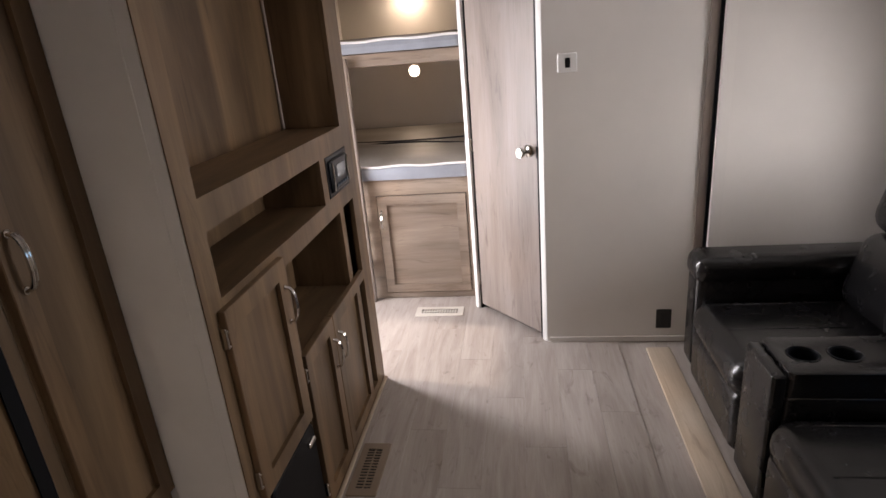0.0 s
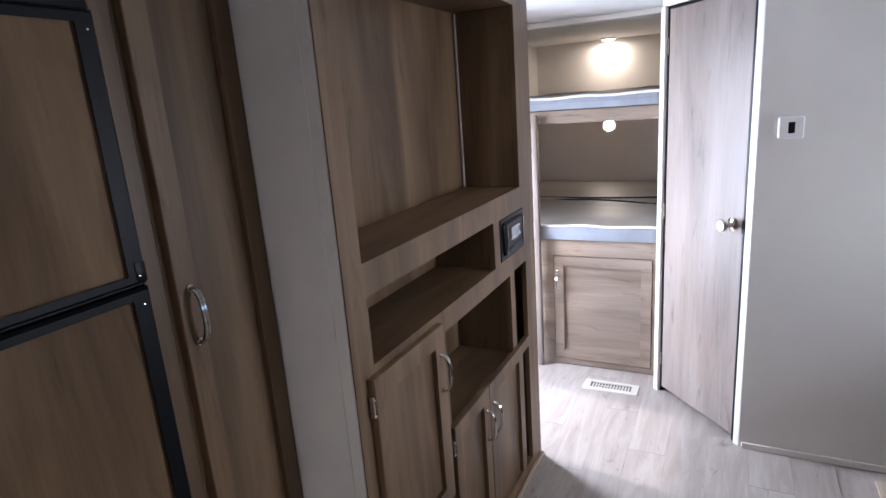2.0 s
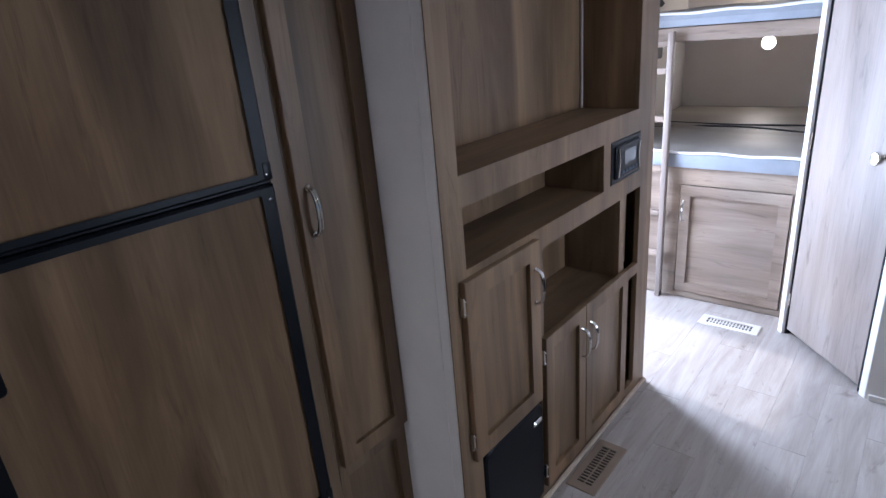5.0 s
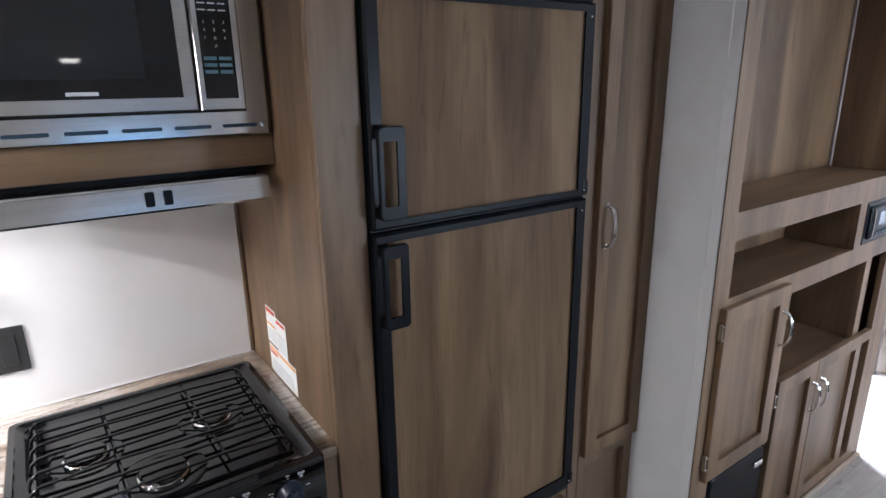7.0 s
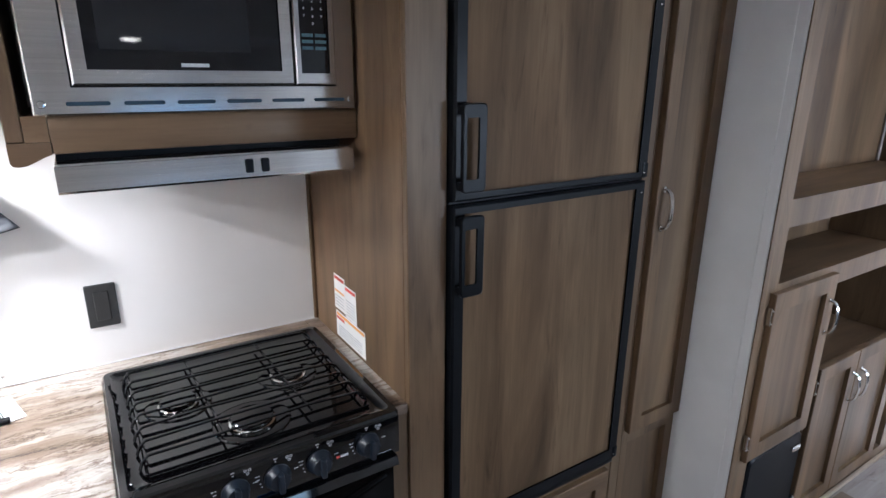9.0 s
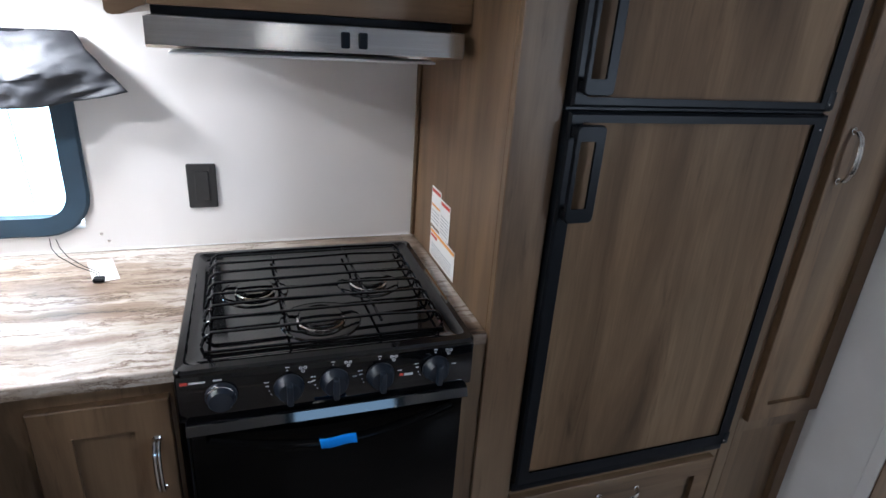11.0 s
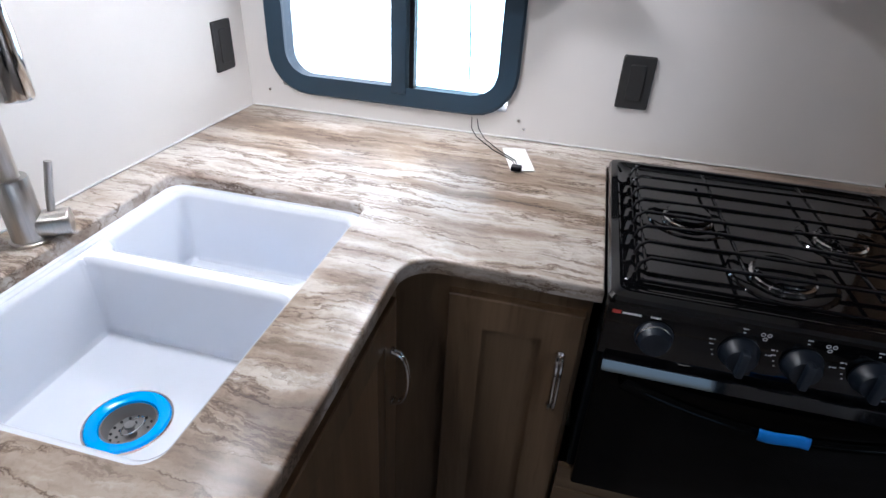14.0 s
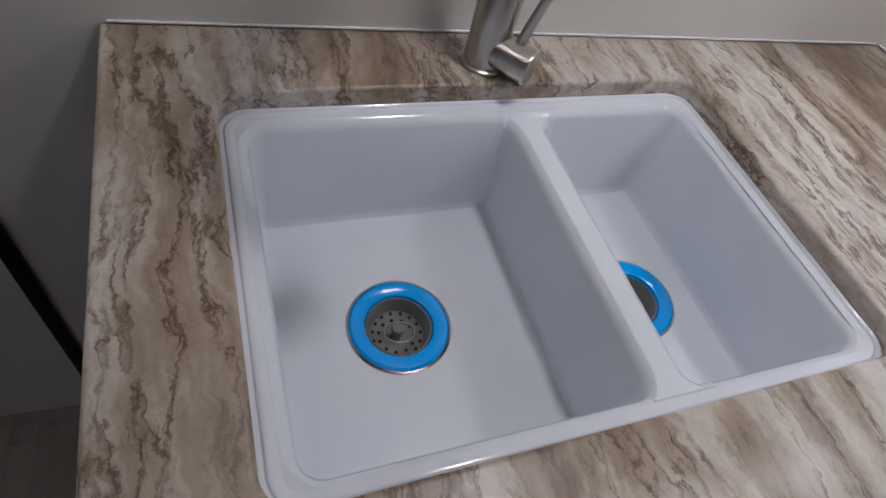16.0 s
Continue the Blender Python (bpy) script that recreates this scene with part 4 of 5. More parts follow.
# ---- stickers on the cabinet side, by the stove ----
def notice(x0, x1, z0, z1, bars):
    t = thing("warning_label", ((x0 + x1) / 2, 0.08, z0), "white paper warning label with red and grey print", "label", group="stove warning labels")
    m = Matrix.Translation((0, 0.0805, 0)) @ MYN
    part("sheet", plate(rect(x0, x1, z0, z1), 0.0003, 0.0009, m, 0.0001), PAPER, t)
    for a, b, c, d, mat in bars:
        part("print", plate(rect(x0 + (x1 - x0) * a, x0 + (x1 - x0) * b, z0 + (z1 - z0) * c, z0 + (z1 - z0) * d), 0.001, 0.0012, m, 0.0001), mat, t)


LINES = [(0.08, 0.9, 0.1 + 0.09 * k, 0.13 + 0.09 * k, GREY_INK) for k in range(7)]
notice(-1.245, -1.172, 0.992, 1.092, [(0.05, 0.95, 0.86, 0.95, RED_INK), (0.05, 0.95, 0.5, 0.56, ORANGE_INK)] + LINES[:4])
notice(-1.171, -1.100, 0.985, 1.078, [(0.05, 0.95, 0.86, 0.95, RED_INK)] + LINES[:6])
notice(-1.240, -1.050, 0.908, 0.984, [(0.02, 0.98, 0.84, 0.95, ORANGE_INK), (0.02, 0.3, 0.7, 0.8, RED_INK)] + LINES[:5])

# ---- base cabinets ----
CT = 0.90
BFX = -0.852
PFX = -0.838
base = thing("base_cabinet", (-1.1, -0.65, 0), "dark brown base cabinet beside the stove", "cabinet", group="kitchen base cabinets")
part("face_frame", bx(BFX - 0.019, BFX, -0.850, -0.512, 0.09, 0.874, 0.001), WOOD, base)
part("side_panel", bx(-1.39, BFX - 0.0195, -0.522, -0.512, 0.0, 0.874, 0.001), WOOD, base)
part("toe_kick", bx(BFX - 0.07, BFX - 0.06, -0.76, -0.512, 0, 0.09, 0), WOOD_Y, base)
shaker(base, MX, -0.738, -0.520, 0.12, 0.838, BFX + 0.0003, handle=(-0.547, 0.700), stile=0.058)

arm = thing("sink_cabinet", (-0.6, -1.1, 0), "dark brown base cabinet under the sink", "cabinet", group="kitchen base cabinets")
part("face_frame", bx(-0.851, -0.305, -0.852, -0.833, 0.09, 0.874, 0.001), WOOD, arm)
part("end_panel", bx(-0.3045, -0.29, -1.408, -0.833, 0.0, 0.874, 0.001), WOOD, arm)
part("toe_kick", bx(-0.838, -0.306, -0.89, -0.88, 0, 0.09, 0), WOOD_X, arm)
MA = Matrix.Translation((0, -0.8327, 0)) @ MYP
shaker(arm, MA, 0.35, 0.795, 0.12, 0.838, 0.0, handle=(0.766, 0.695))

filler = thing("furnace_panel", (-0.8, -0.24, 0), "brown wood panel with two columns of louvre slots", "panel")
lou = [(y0, y1, 0.385 - 0.034 * k, 0.400 - 0.034 * k) for k in range(10) for y0, y1 in ((-0.488, -0.262), (-0.206, 0.018))]
part("panel", wall_bm("x", PFX, 0.016, -0.511, 0.034, 0.03, 0.445, lou), WOOD_Y, filler, smooth=False)
# near-black sheet behind the louvres, shade put in as colour
part("duct", bx(PFX - 0.03, PFX - 0.02, -0.505, 0.03, 0.03, 0.44, 0), RECESS_SHADE, filler)
for k in range(10):
    for y0, y1 in ((-0.488, -0.262), (-0.206, 0.018)):
        part("slat", bx(-0.006, 0.006, y0, y1, -0.0012, 0.0012, 0.0004, m=Matrix.Translation((PFX + 0.004, 0, 0.392 - 0.034 * k)) @ Matrix.Rotation(radians(35), 4, "Y")), WOOD_Y, filler)
part("end_filler", bx(PFX - 0.01, PFX + 0.008, 0.0355, 0.0800, 0.0, 0.876, 0.001), WOOD, filler)
part("rail", bx(PFX, PFX + 0.014, -0.511, 0.034, 0.447, 0.503, 0.001), WOOD_Y, filler)

# ---- worktop with sink cut-out ----
def arc(cx, cy, r, a0, a1, n=8):
    return [(cx + r * math.cos(radians(a0 + (a1 - a0) * k / n)), cy + r * math.sin(radians(a0 + (a1 - a0) * k / n))) for k in range(n + 1)]


CX = -0.827
TH = 0.025
outline = [(-1.3995, -1.4015), (-0.278, -1.4455), *arc(-0.30, -0.827, 0.02, 0, 90, 5), *arc(CX + 0.055, -0.752, 0.055, 270, 180, 8),
           (CX, -0.503), (-1.305, -0.503), (-1.305, 0.0378), (-1.3995, 0.0378)]
cut = rrect(-0.968, -0.381, -1.327, -0.927, 0.028, 6)
wt = bmesh.new()
loops = []
for pts in (outline, cut):
    vs = [wt.verts.new((x, y, CT)) for x, y in pts]
    loops += [wt.edges.new((vs[k], vs[(k + 1) % len(vs)])) for k in range(len(vs))]
bmesh.ops.triangle_fill(wt, use_beauty=True, use_dissolve=False, edges=loops)
ext = bmesh.ops.extrude_face_region(wt, geom=wt.faces[:])
bmesh.ops.translate(wt, verts=[v for v in ext["geom"] if isinstance(v, bmesh.types.BMVert)], vec=(0, 0, -TH))
sharp = [e for e in wt.edges if e.is_manifold and e.calc_face_angle(0) > radians(60) and all(abs(v.co.z - CT) < 1e-5 for v in e.verts)]
bmesh.ops.bevel(wt, geom=sharp, offset=0.005, segments=3, affect="EDGES", profile=0.5)
worktop = thing("worktop", (-1.1, -0.8, CT - TH), "streaked tan and cream stone-look laminate worktop", "worktop")
part("slab", wt, COUNTER, worktop)
part("stove_strip", bx(-1.3995, CX, 0.0383, 0.0798, CT - TH, CT, 0.002, 2), COUNTER, worktop)

# ---- sink ----
sink = thing("kitchen_sink", (-0.66, -1.11, 0.7), "glossy white double-bowl sink set under the worktop", "sink")
SM = Matrix.Identity(4)


def at_z(loop, z):
    return [(u, v, z) for u, v in loop]


RZ = 0.872
rim = bmesh.new()
A = (-0.712, -0.403, -1.304, -0.946)
B = (-0.950, -0.746, -1.304, -0.946)


def dense(loop, n=9):
    """Splits the four straight sides of a rounded rectangle, so that the drain's ring comes out round."""
    out = []
    for k, (u, v) in enumerate(loop):
        out.append((u, v))
        if (k + 1) % (len(loop) // 4) == 0:
            u2, v2 = loop[(k + 1) % len(loop)]
            out += [(u + (u2 - u) * i / n, v + (v2 - v) * i / n) for i in range(1, n)]
    return out


def bowl_loops(u0, u1, v0, v1, depth, drain):
    out = []
    for inset, z, r in ((-0.006, RZ + 0.002, 0.036), (0.0, RZ - 0.001, 0.025), (0.004, RZ - 0.008, 0.020), (0.006, RZ - depth + 0.012, 0.012), (0.0075, RZ - depth + 0.006, 0.011), (0.011, RZ - depth + 0.0015, 0.010), (0.017, RZ - depth, 0.009), (0.026, RZ - depth - 0.0003, 0.009)):
        out.append(at_z(dense(rrect(u0 + inset, u1 - inset, v0 + inset, v1 - inset, r, 8)), z))
    # the bowl floor falls gently to a round drain
    last = out[-1]
    ring_pts = []
    for u, v, _ in last:
        a = math.atan2(v - drain[1], u - drain[0])
        ring_pts.append((drain[0] + 0.058 * math.cos(a), drain[1] + 0.058 * math.sin(a), RZ - depth - 0.0012))
    out.append(ring_pts)
    out.append([(drain[0] + (u - drain[0]) * 0.75, drain[1] + (v - drain[1]) * 0.75, z - 0.012) for u, v, z in ring_pts])
    return out


DA, DB = (-0.546, -1.135), (-0.850, -1.116)


def dip(bm):
    """Lets the saddle between the bowls sit lower than the outer rim."""
    for v in bm.verts:
        if v.co.z > RZ - 0.012 and -0.760 < v.co.x < -0.698:
            v.co.z -= 0.010 * max(0.0, min(1.0, (v.co.y + 1.315) / 0.03, (-0.928 - v.co.y) / 0.03))
    return bm


part("bowl", dip(loft(bowl_loops(*A, 0.152, DA), SM)), PORCELAIN, sink)
part("bowl", dip(loft(bowl_loops(*B, 0.150, DB), SM)), PORCELAIN, sink)
rb = bmesh.new()
edges = []
for pts in (rrect(-0.974, -0.374, -1.334, -0.920, 0.034, 6), dense(rrect(A[0] - 0.006, A[1] + 0.006, A[2] - 0.006, A[3] + 0.006, 0.036, 8)), dense(rrect(B[0] - 0.006, B[1] + 0.006, B[2] - 0.006, B[3] + 0.006, 0.036, 8))):
    vs = [rb.verts.new((x, y, RZ + 0.002)) for x, y in pts]
    edges += [rb.edges.new((vs[k], vs[(k + 1) % len(vs)])) for k in range(len(vs))]
bmesh.ops.triangle_fill(rb, use_beauty=True, use_dissolve=False, edges=edges)
part("rim", dip(rb), PORCELAIN, sink)
bead = []
for d, h in ((-0.0045, 0.0), (-0.0025, 0.0045), (0.0, 0.0055), (0.0025, 0.0045), (0.004, 0.0025), (0.0058, 0.0042), (0.0085, 0.0044), (0.0115, 0.003), (0.0150, 0.0021)):
    bead.append(at_z(rrect(-0.968 + d, -0.381 - d, -1.327 + d, -0.927 - d, 0.030 - d, 7), RZ + h))
part("rim_bead", loft(bead, SM), PORCELAIN, sink)


def drain(c, depth):
    z = RZ - depth - 0.0034
    t = thing("sink_drain", (c[0], c[1], z), "steel strainer basket in a drain with blue protective film", "drain", group="sink drains")
    m = Matrix.Translation((c[0], c[1], z))
    part("film_ring", lathe([(0.0575, 0.003), (0.055, 0.0075), (0.048, 0.008), (0.040, 0.004), (0.0385, -0.003)], m, 40), BLUE_FILM, t, "glossy blue film on the flange")
    part("steel_edge", lathe([(0.0605, 0.001), (0.0605, 0.004), (0.058, 0.0045), (0.0575, 0.002)], m, 40), CHROME, t)
    bk = lathe([(0.0385, 0.0), (0.036, 0.002), (0.034, -0.006), (0.031, -0.017), (0.024, -0.022), (0.012, -0.024), (0.0, -0.024)], m, 40)
    part("basket", bk, BASKET, t, "perforated steel basket")
    # near-black discs draw the shaded holes of the basket
    hole = bmesh.new()
    for r, n in ((0.0285, 15), (0.021, 11)):
        for k in range(n):
            a = 2 * math.pi * (k + 0.3) / n
            zz = -0.0182 if r > 0.025 else -0.0222
            lathe([(0.0, 0.0008), (0.0021, 0.0008), (0.0021, -0.001)], m @ Matrix.Translation((r * math.cos(a), r * math.sin(a), zz)), 8, hole)
    part("holes", hole, RECESS_SHADE, t)
    part("post", lathe([(0.006, -0.024), (0.005, -0.010), (0.008, -0.006), (0.007, -0.002), (0.0, 0.0)], m, 20), BASKET, t)
    part("wire_loop", tube([m @ Vector((0.018 * math.cos(a), 0.005 + 0.016 * math.sin(a), -0.004 + 0.006 * math.sin(a))) for a in (2 * math.pi * k / 16 for k in range(17))], 0.0012, 6), CHROME, t)


drain(DA, 0.152)
drain(DB, 0.150)

# ---- faucet ----
fc = thing("faucet", (-0.675, -1.365, 0.9), "brushed nickel pull-down faucet with a side lever", "faucet")
FX, FY = -0.684, -1.368
FM = Matrix.Translation((FX, FY, 0.9005))
part("base_ring", lathe([(0.0, 0.0), (0.029, 0.0), (0.029, 0.004), (0.026, 0.006), (0.0, 0.006)], FM, 32), NICKEL, fc)
part("body", lathe([(0.0245, 0.006), (0.0245, 0.102), (0.023, 0.105), (0.0, 0.105)], FM, 32), NICKEL, fc)
tip = Vector((-0.592, -1.19, 0))
mid = (Vector((FX, FY, 0)) + tip) / 2
half = (tip - Vector((FX, FY, 0))) / 2
path = [(FX, FY, 1.0), (FX, FY, 1.10), (FX, FY, 1.20), (FX, FY, 1.29)]
path += [tuple(mid - half * math.cos(a) + Vector((0, 0, 1.29 + 0.105 * math.sin(a)))) for a in (math.pi * k / 12 for k in range(1, 12))]
path += [(tip.x, tip.y, 1.29), (tip.x, tip.y, 1.262)]
part("neck", tube(path, 0.0145, 20), NICKEL, fc)
part("spray_head", lathe([(0.0, 0.0), (0.017, 0.0), (0.019, 0.004), (0.018, 0.07), (0.0155, 0.10), (0.0145, 0.104)], Matrix.Translation((tip.x, tip.y, 1.168)), 24), CHROME, fc)
hd = Vector((-0.62, 0.78, 0.0)).normalized()
p0 = Vector((FX, FY, 0.925))
hub = part("lever_hub", tube([p0 + hd * 0.015, p0 + hd * 0.058, p0 + hd * 0.060], [0.0215, 0.0215, 0.020], 24), NICKEL, fc)
part("lever", tube([p0 + hd * 0.036 + Vector((0, 0, 0.012)), p0 + hd * 0.040 + Vector((-0.004, 0, 0.05)), p0 + hd * 0.046 + Vector((-0.010, 0, 0.096))], [0.006, 0.0058, 0.0055], 12), NICKEL, hub)

# ---- stove ----
stove = thing("gas_range", (-1.05, -0.233, 0.5), "black enamel three-burner gas range with oven", "stove")
Y0, Y1, SF, ST = -0.5015, 0.0355, -0.795, 0.922
part("body", bx(-1.30, SF - 0.03, Y0 + 0.004, Y1 - 0.004, 0.51, ST - 0.0115, 0.003), BLACK, stove)
top = loft([at_z(rrect(-1.30, SF + 0.015, Y0, Y1, 0.016, 5), ST - 0.011), at_z(rrect(-1.30, SF + 0.015, Y0, Y1, 0.016, 5), ST - 0.005), at_z(rrect(-1.297, SF + 0.011, Y0 + 0.003, Y1 - 0.003, 0.016, 5), ST),
            at_z(rrect(-1.285, SF - 0.004, Y0 + 0.015, Y1 - 0.015, 0.015, 5), ST + 0.001), at_z(rrect(-1.280, SF - 0.012, Y0 + 0.022, Y1 - 0.022, 0.018, 5), ST - 0.007), at_z(rrect(-1.268, SF - 0.028, Y0 + 0.036, Y1 - 0.036, 0.025, 5), ST - 0.010)], SM, cap0=True, cap1=True)
part("cooktop", top, ENAMEL, stove, "glossy black enamel cooktop with a raised rim")
for bxx, byy, rr in ((-1.075, -0.365, 0.040), (-1.075, -0.118, 0.040), (-0.925, -0.243, 0.046)):
    bm_at = Matrix.Translation((bxx, byy, ST - 0.0098))
    part("drip_dish", lathe([(rr * 1.75, 0.0), (rr * 1.7, 0.0025), (rr * 1.55, 0.003), (rr * 1.15, 0.0005), (0.0, 0.0005)], bm_at, 36), ENAMEL, stove)
    bn = part("burner", lathe([(rr * 1.05, 0.0006), (rr * 1.05, 0.0045), (rr * 0.98, 0.0065), (rr * 0.80, 0.007)], bm_at, 32), CHROME, stove, "low steel burner ring")
    part("burner_cap", lathe([(rr * 0.84, 0.0066), (rr * 0.96, 0.0085), (rr * 0.98, 0.0115), (rr * 0.90, 0.0145), (0.0, 0.0155)], bm_at, 32), ENAMEL, bn, "flat black burner cap")
GZ = ST + 0.015
grate = part("grate", tube([(SF - 0.055, Y0 + 0.05, GZ - 0.0215), (SF - 0.05, Y0 + 0.045, GZ - 0.0215), (SF - 0.05, Y1 - 0.045, GZ - 0.0215)], 0.003, 6), IRON, stove, "black wire pot grate")
for k in range(8):
    x = -1.245 + k * 0.052
    sway = 0.005 * math.sin(k * 2.1)
    bar = [(x + 0.010, Y0 + 0.040, GZ - 0.023), (x + 0.006, Y0 + 0.046, GZ - 0.008), (x + 0.003, Y0 + 0.058, GZ - 0.001), (x + sway, Y0 + 0.17, GZ), (x - sway, Y1 - 0.17, GZ), (x + 0.003, Y1 - 0.058, GZ - 0.001), (x + 0.006, Y1 - 0.046, GZ - 0.008), (x + 0.010, Y1 - 0.040, GZ - 0.023)]
    part("bar", tube(bar, 0.0030, 8), IRON, grate)
for ya, yb in ((-0.325, -0.31), (-0.155, -0.135)):
    part("cross_bar", tube([(-1.26, (ya + yb) / 2 - 0.006, GZ - 0.0058), (-0.87, yb + 0.004, GZ - 0.0058)], 0.0028, 8), IRON, grate)
for yy in (Y0 + 0.052, Y1 - 0.052):
    part("side_bar", tube([(-1.26, yy, GZ - 0.010), (-0.86, yy, GZ - 0.010)], 0.0028, 8), IRON, grate)
panel_m = Matrix.Translation((SF, 0, 0)) @ MX
part("control_panel", bx(SF - 0.03, SF + 0.012, Y0 + 0.002, Y1 - 0.002, 0.818, ST - 0.0112, 0.003, 2), ENAMEL, stove)
for ky in (-0.316, -0.236, -0.151, -0.043, -0.429):
    km = Matrix.Translation((SF + 0.0122, ky, 0.866)) @ MX
    kb = part("knob", lathe([(0.0, 0.0), (0.0265, 0.0), (0.0265, 0.004), (0.0235, 0.008), (0.0215, 0.018), (0.019, 0.022), (0.0, 0.023)], km, 32), KNOB, stove, "black plastic control knob")
    if ky > -0.42:
        part("grip", bx(-0.0055, 0.0055, -0.021, 0.021, 0.012, 0.033, 0.003, 2, m=km), KNOB, kb)
        for du, dv, w in ((-0.002, 0.040, 0.0035), (-0.002, 0.034, 0.0015), (-0.040, 0.014, 0.0022), (-0.035, 0.014, 0.0012), (-0.037, 0.006, 0.003), (-0.034, -0.004, 0.0012), (-0.031, -0.012, 0.0012), (0.034, 0.004, 0.0012), (0.039, 0.004, 0.0025)):
            part("mark", bx(ky + du - w, ky + du + w, 0.866 + dv - 0.0009, 0.866 + dv + 0.0009, 0.0122, 0.0125, 0, m=panel_m), WHITE_INK, stove)
        for du, dv in ((0.021, 0.036), (0.029, 0.036), (0.025, 0.029)):
            part("burner_mark", lathe([(0.0019, 0.0), (0.0031, 0.0), (0.0031, 0.0003), (0.0019, 0.0003)], panel_m @ Matrix.Translation((ky + du, 0.866 + dv, 0.0122)), 10), WHITE_INK, stove)
    else:
        part("knob_ring", lathe([(0.022, 0.0), (0.024, 0.002), (0.022, 0.0045)], km @ Matrix.Translation((0, 0, 0.0075)), 28), CHROME, kb)
part("maker_mark", bx(-0.492, -0.480, 0.894, 0.900, 0.0122, 0.0127, 0, m=panel_m), RED_INK, stove)
part("maker_mark", bx(-0.478, -0.452, 0.895, 0.8985, 0.0122, 0.0127, 0, m=panel_m), WHITE_INK, stove)
part("maker_mark", bx(-0.440, -0.426, 0.896, 0.899, 0.0122, 0.0127, 0, m=panel_m), WHITE_INK, stove)
part("model_mark", bx(-0.114, -0.107, 0.857, 0.863, 0.0122, 0.0127, 0, m=panel_m), RED_INK, stove)
part("model_mark", bx(-0.105, -0.088, 0.857, 0.862, 0.0122, 0.0127, 0, m=panel_m), WHITE_INK, stove)
oven = part("oven_door", bx(SF - 0.028, SF + 0.004, Y0 + 0.012, Y1 - 0.012, 0.506, 0.796, 0.005, 2), OVEN_GLASS, stove, "black glass oven door")
led = bmesh.new()
loft([[(SF - 0.02, y, 0.7965), (SF + 0.026, y, 0.7965), (SF + 0.0275, y, 0.7985), (SF + 0.0211, y, 0.8145), (SF + 0.018, y, 0.8165), (SF - 0.02, y, 0.8165)] for y in (Y0 + 0.012, Y1 - 0.012)], SM, led, cap0=True, cap1=True)
part("top_ledge", led, GLOSS_TRIM, oven, "glossy black ledge over the oven door")
hp = []
for k in range(21):
    a = k / 20
    hp.append((SF + 0.028 + 0.018 * math.sin(math.pi * a), Y0 + 0.05 + (Y1 - Y0 - 0.10) * a, 0.782 - 0.026 * math.sin(math.pi * a)))
part("handle", tube([(SF + 0.006, hp[0][1], hp[0][2]), *hp, (SF + 0.006, hp[-1][1], hp[-1][2])], 0.011, 10, flat=0.7), OVEN_GLASS, oven, "bowed black oven handle")
tp = bmesh.new()
tape_pts = [[(SF + 0.0605 - 0.001 * abs(j - 2), -0.270 + 0.066 * i / 6 + 0.003 * (j / 4), 0.778 - 0.0055 * j - 0.002 * math.sin(i)) for i in range(7)] for j in range(5)]
rows_v = [[tp.verts.new(p) for p in r] for r in tape_pts]
for a, b_ in zip(rows_v, rows_v[1:]):
    for k in range(6):
        tp.faces.new((a[k], a[k + 1], b_[k + 1], b_[k]))
tape = single("painters_tape", tp, BLUE_TAPE, "piece of blue masking tape on the oven handle", "tape", at=(SF + 0.06, -0.233, 0.757))
tape.modifiers.new("thickness", "SOLIDIFY").thickness = 0.0012

# ---- range hood, microwave and upper cabinet ----
hood = thing("range_hood", (-1.2, -0.23, 1.41), "brushed stainless range hood under the microwave", "range hood")
HF = -1.0
hb = loft([[(HF - 0.004, y, 1.416), (HF - 0.03, y, 1.4625), (-1.39, y, 1.4625), (-1.39, y, 1.4), (HF - 0.03, y, 1.412)] for y in (-0.508, 0.046)], SM, cap0=True, cap1=True)
part("canopy", hb, STEEL, hood)
face = loft([[(HF, y, 1.418), (HF - 0.004, y, 1.4615), (HF - 0.008, y, 1.4615), (HF - 0.006, y, 1.413)] for y in (-0.509, 0.047)], SM, cap0=True, cap1=True)
part("fascia", face, STEEL, hood)
part("underside", bx(-1.385, -1.12, -0.49, 0.03, 1.394, 1.3995, 0.002), WHITE, hood)
for y in (-0.181, -0.149):
    part("switch", bx(HF - 0.004, HF + 0.0025, y - 0.008, y + 0.008, 1.426, 1.454, 0.002), BLACK, hood, "small black rocker switch")
# black block put in for the shade between hood and cabinet
part("spacer", bx(-1.39, HF - 0.07, -0.505, 0.043, 1.463, 1.478, 0.001), BLACK, hood, "black block painting the shaded gap under the cabinet")

upper = thing("upper_cabinet", (-1.2, -0.23, 1.47), "brown wood-grain upper cabinet round the microwave", "cabinet")
UF = -1.05
part("bottom_rail", bx(-1.39, UF, -0.5075, 0.079, 1.4785, 1.545, 0.003, 2), WOOD_Y, upper)
foot = [(-0.572, 1.50), (-0.572, 1.466), (-0.568, 1.4605), (-0.560, 1.459), (-0.548, 1.4605), (-0.534, 1.467), (-0.520, 1.474), (-0.508, 1.478), (-0.508, 1.50)]
part("end_bracket", loft([[(x, y, z) for y, z in foot] for x in (-1.39, UF - 0.004, UF + 0.001)], Matrix.Identity(4), cap0=True, cap1=True), WOOD_Y, upper)
part("side_panel", bx(-1.39, UF, -0.572, -0.5455, 1.5005, CEIL - 0.002, 0.002), WOOD, upper)
part("side_panel", bx(-1.39, UF, 0.048, 0.0795, 1.5455, CEIL - 0.002, 0.002), WOOD, upper)
part("bottom_rail", bx(-1.39, UF - 0.0005, -0.545, -0.508, 1.5005, 1.545, 0), WOOD_Y, upper)
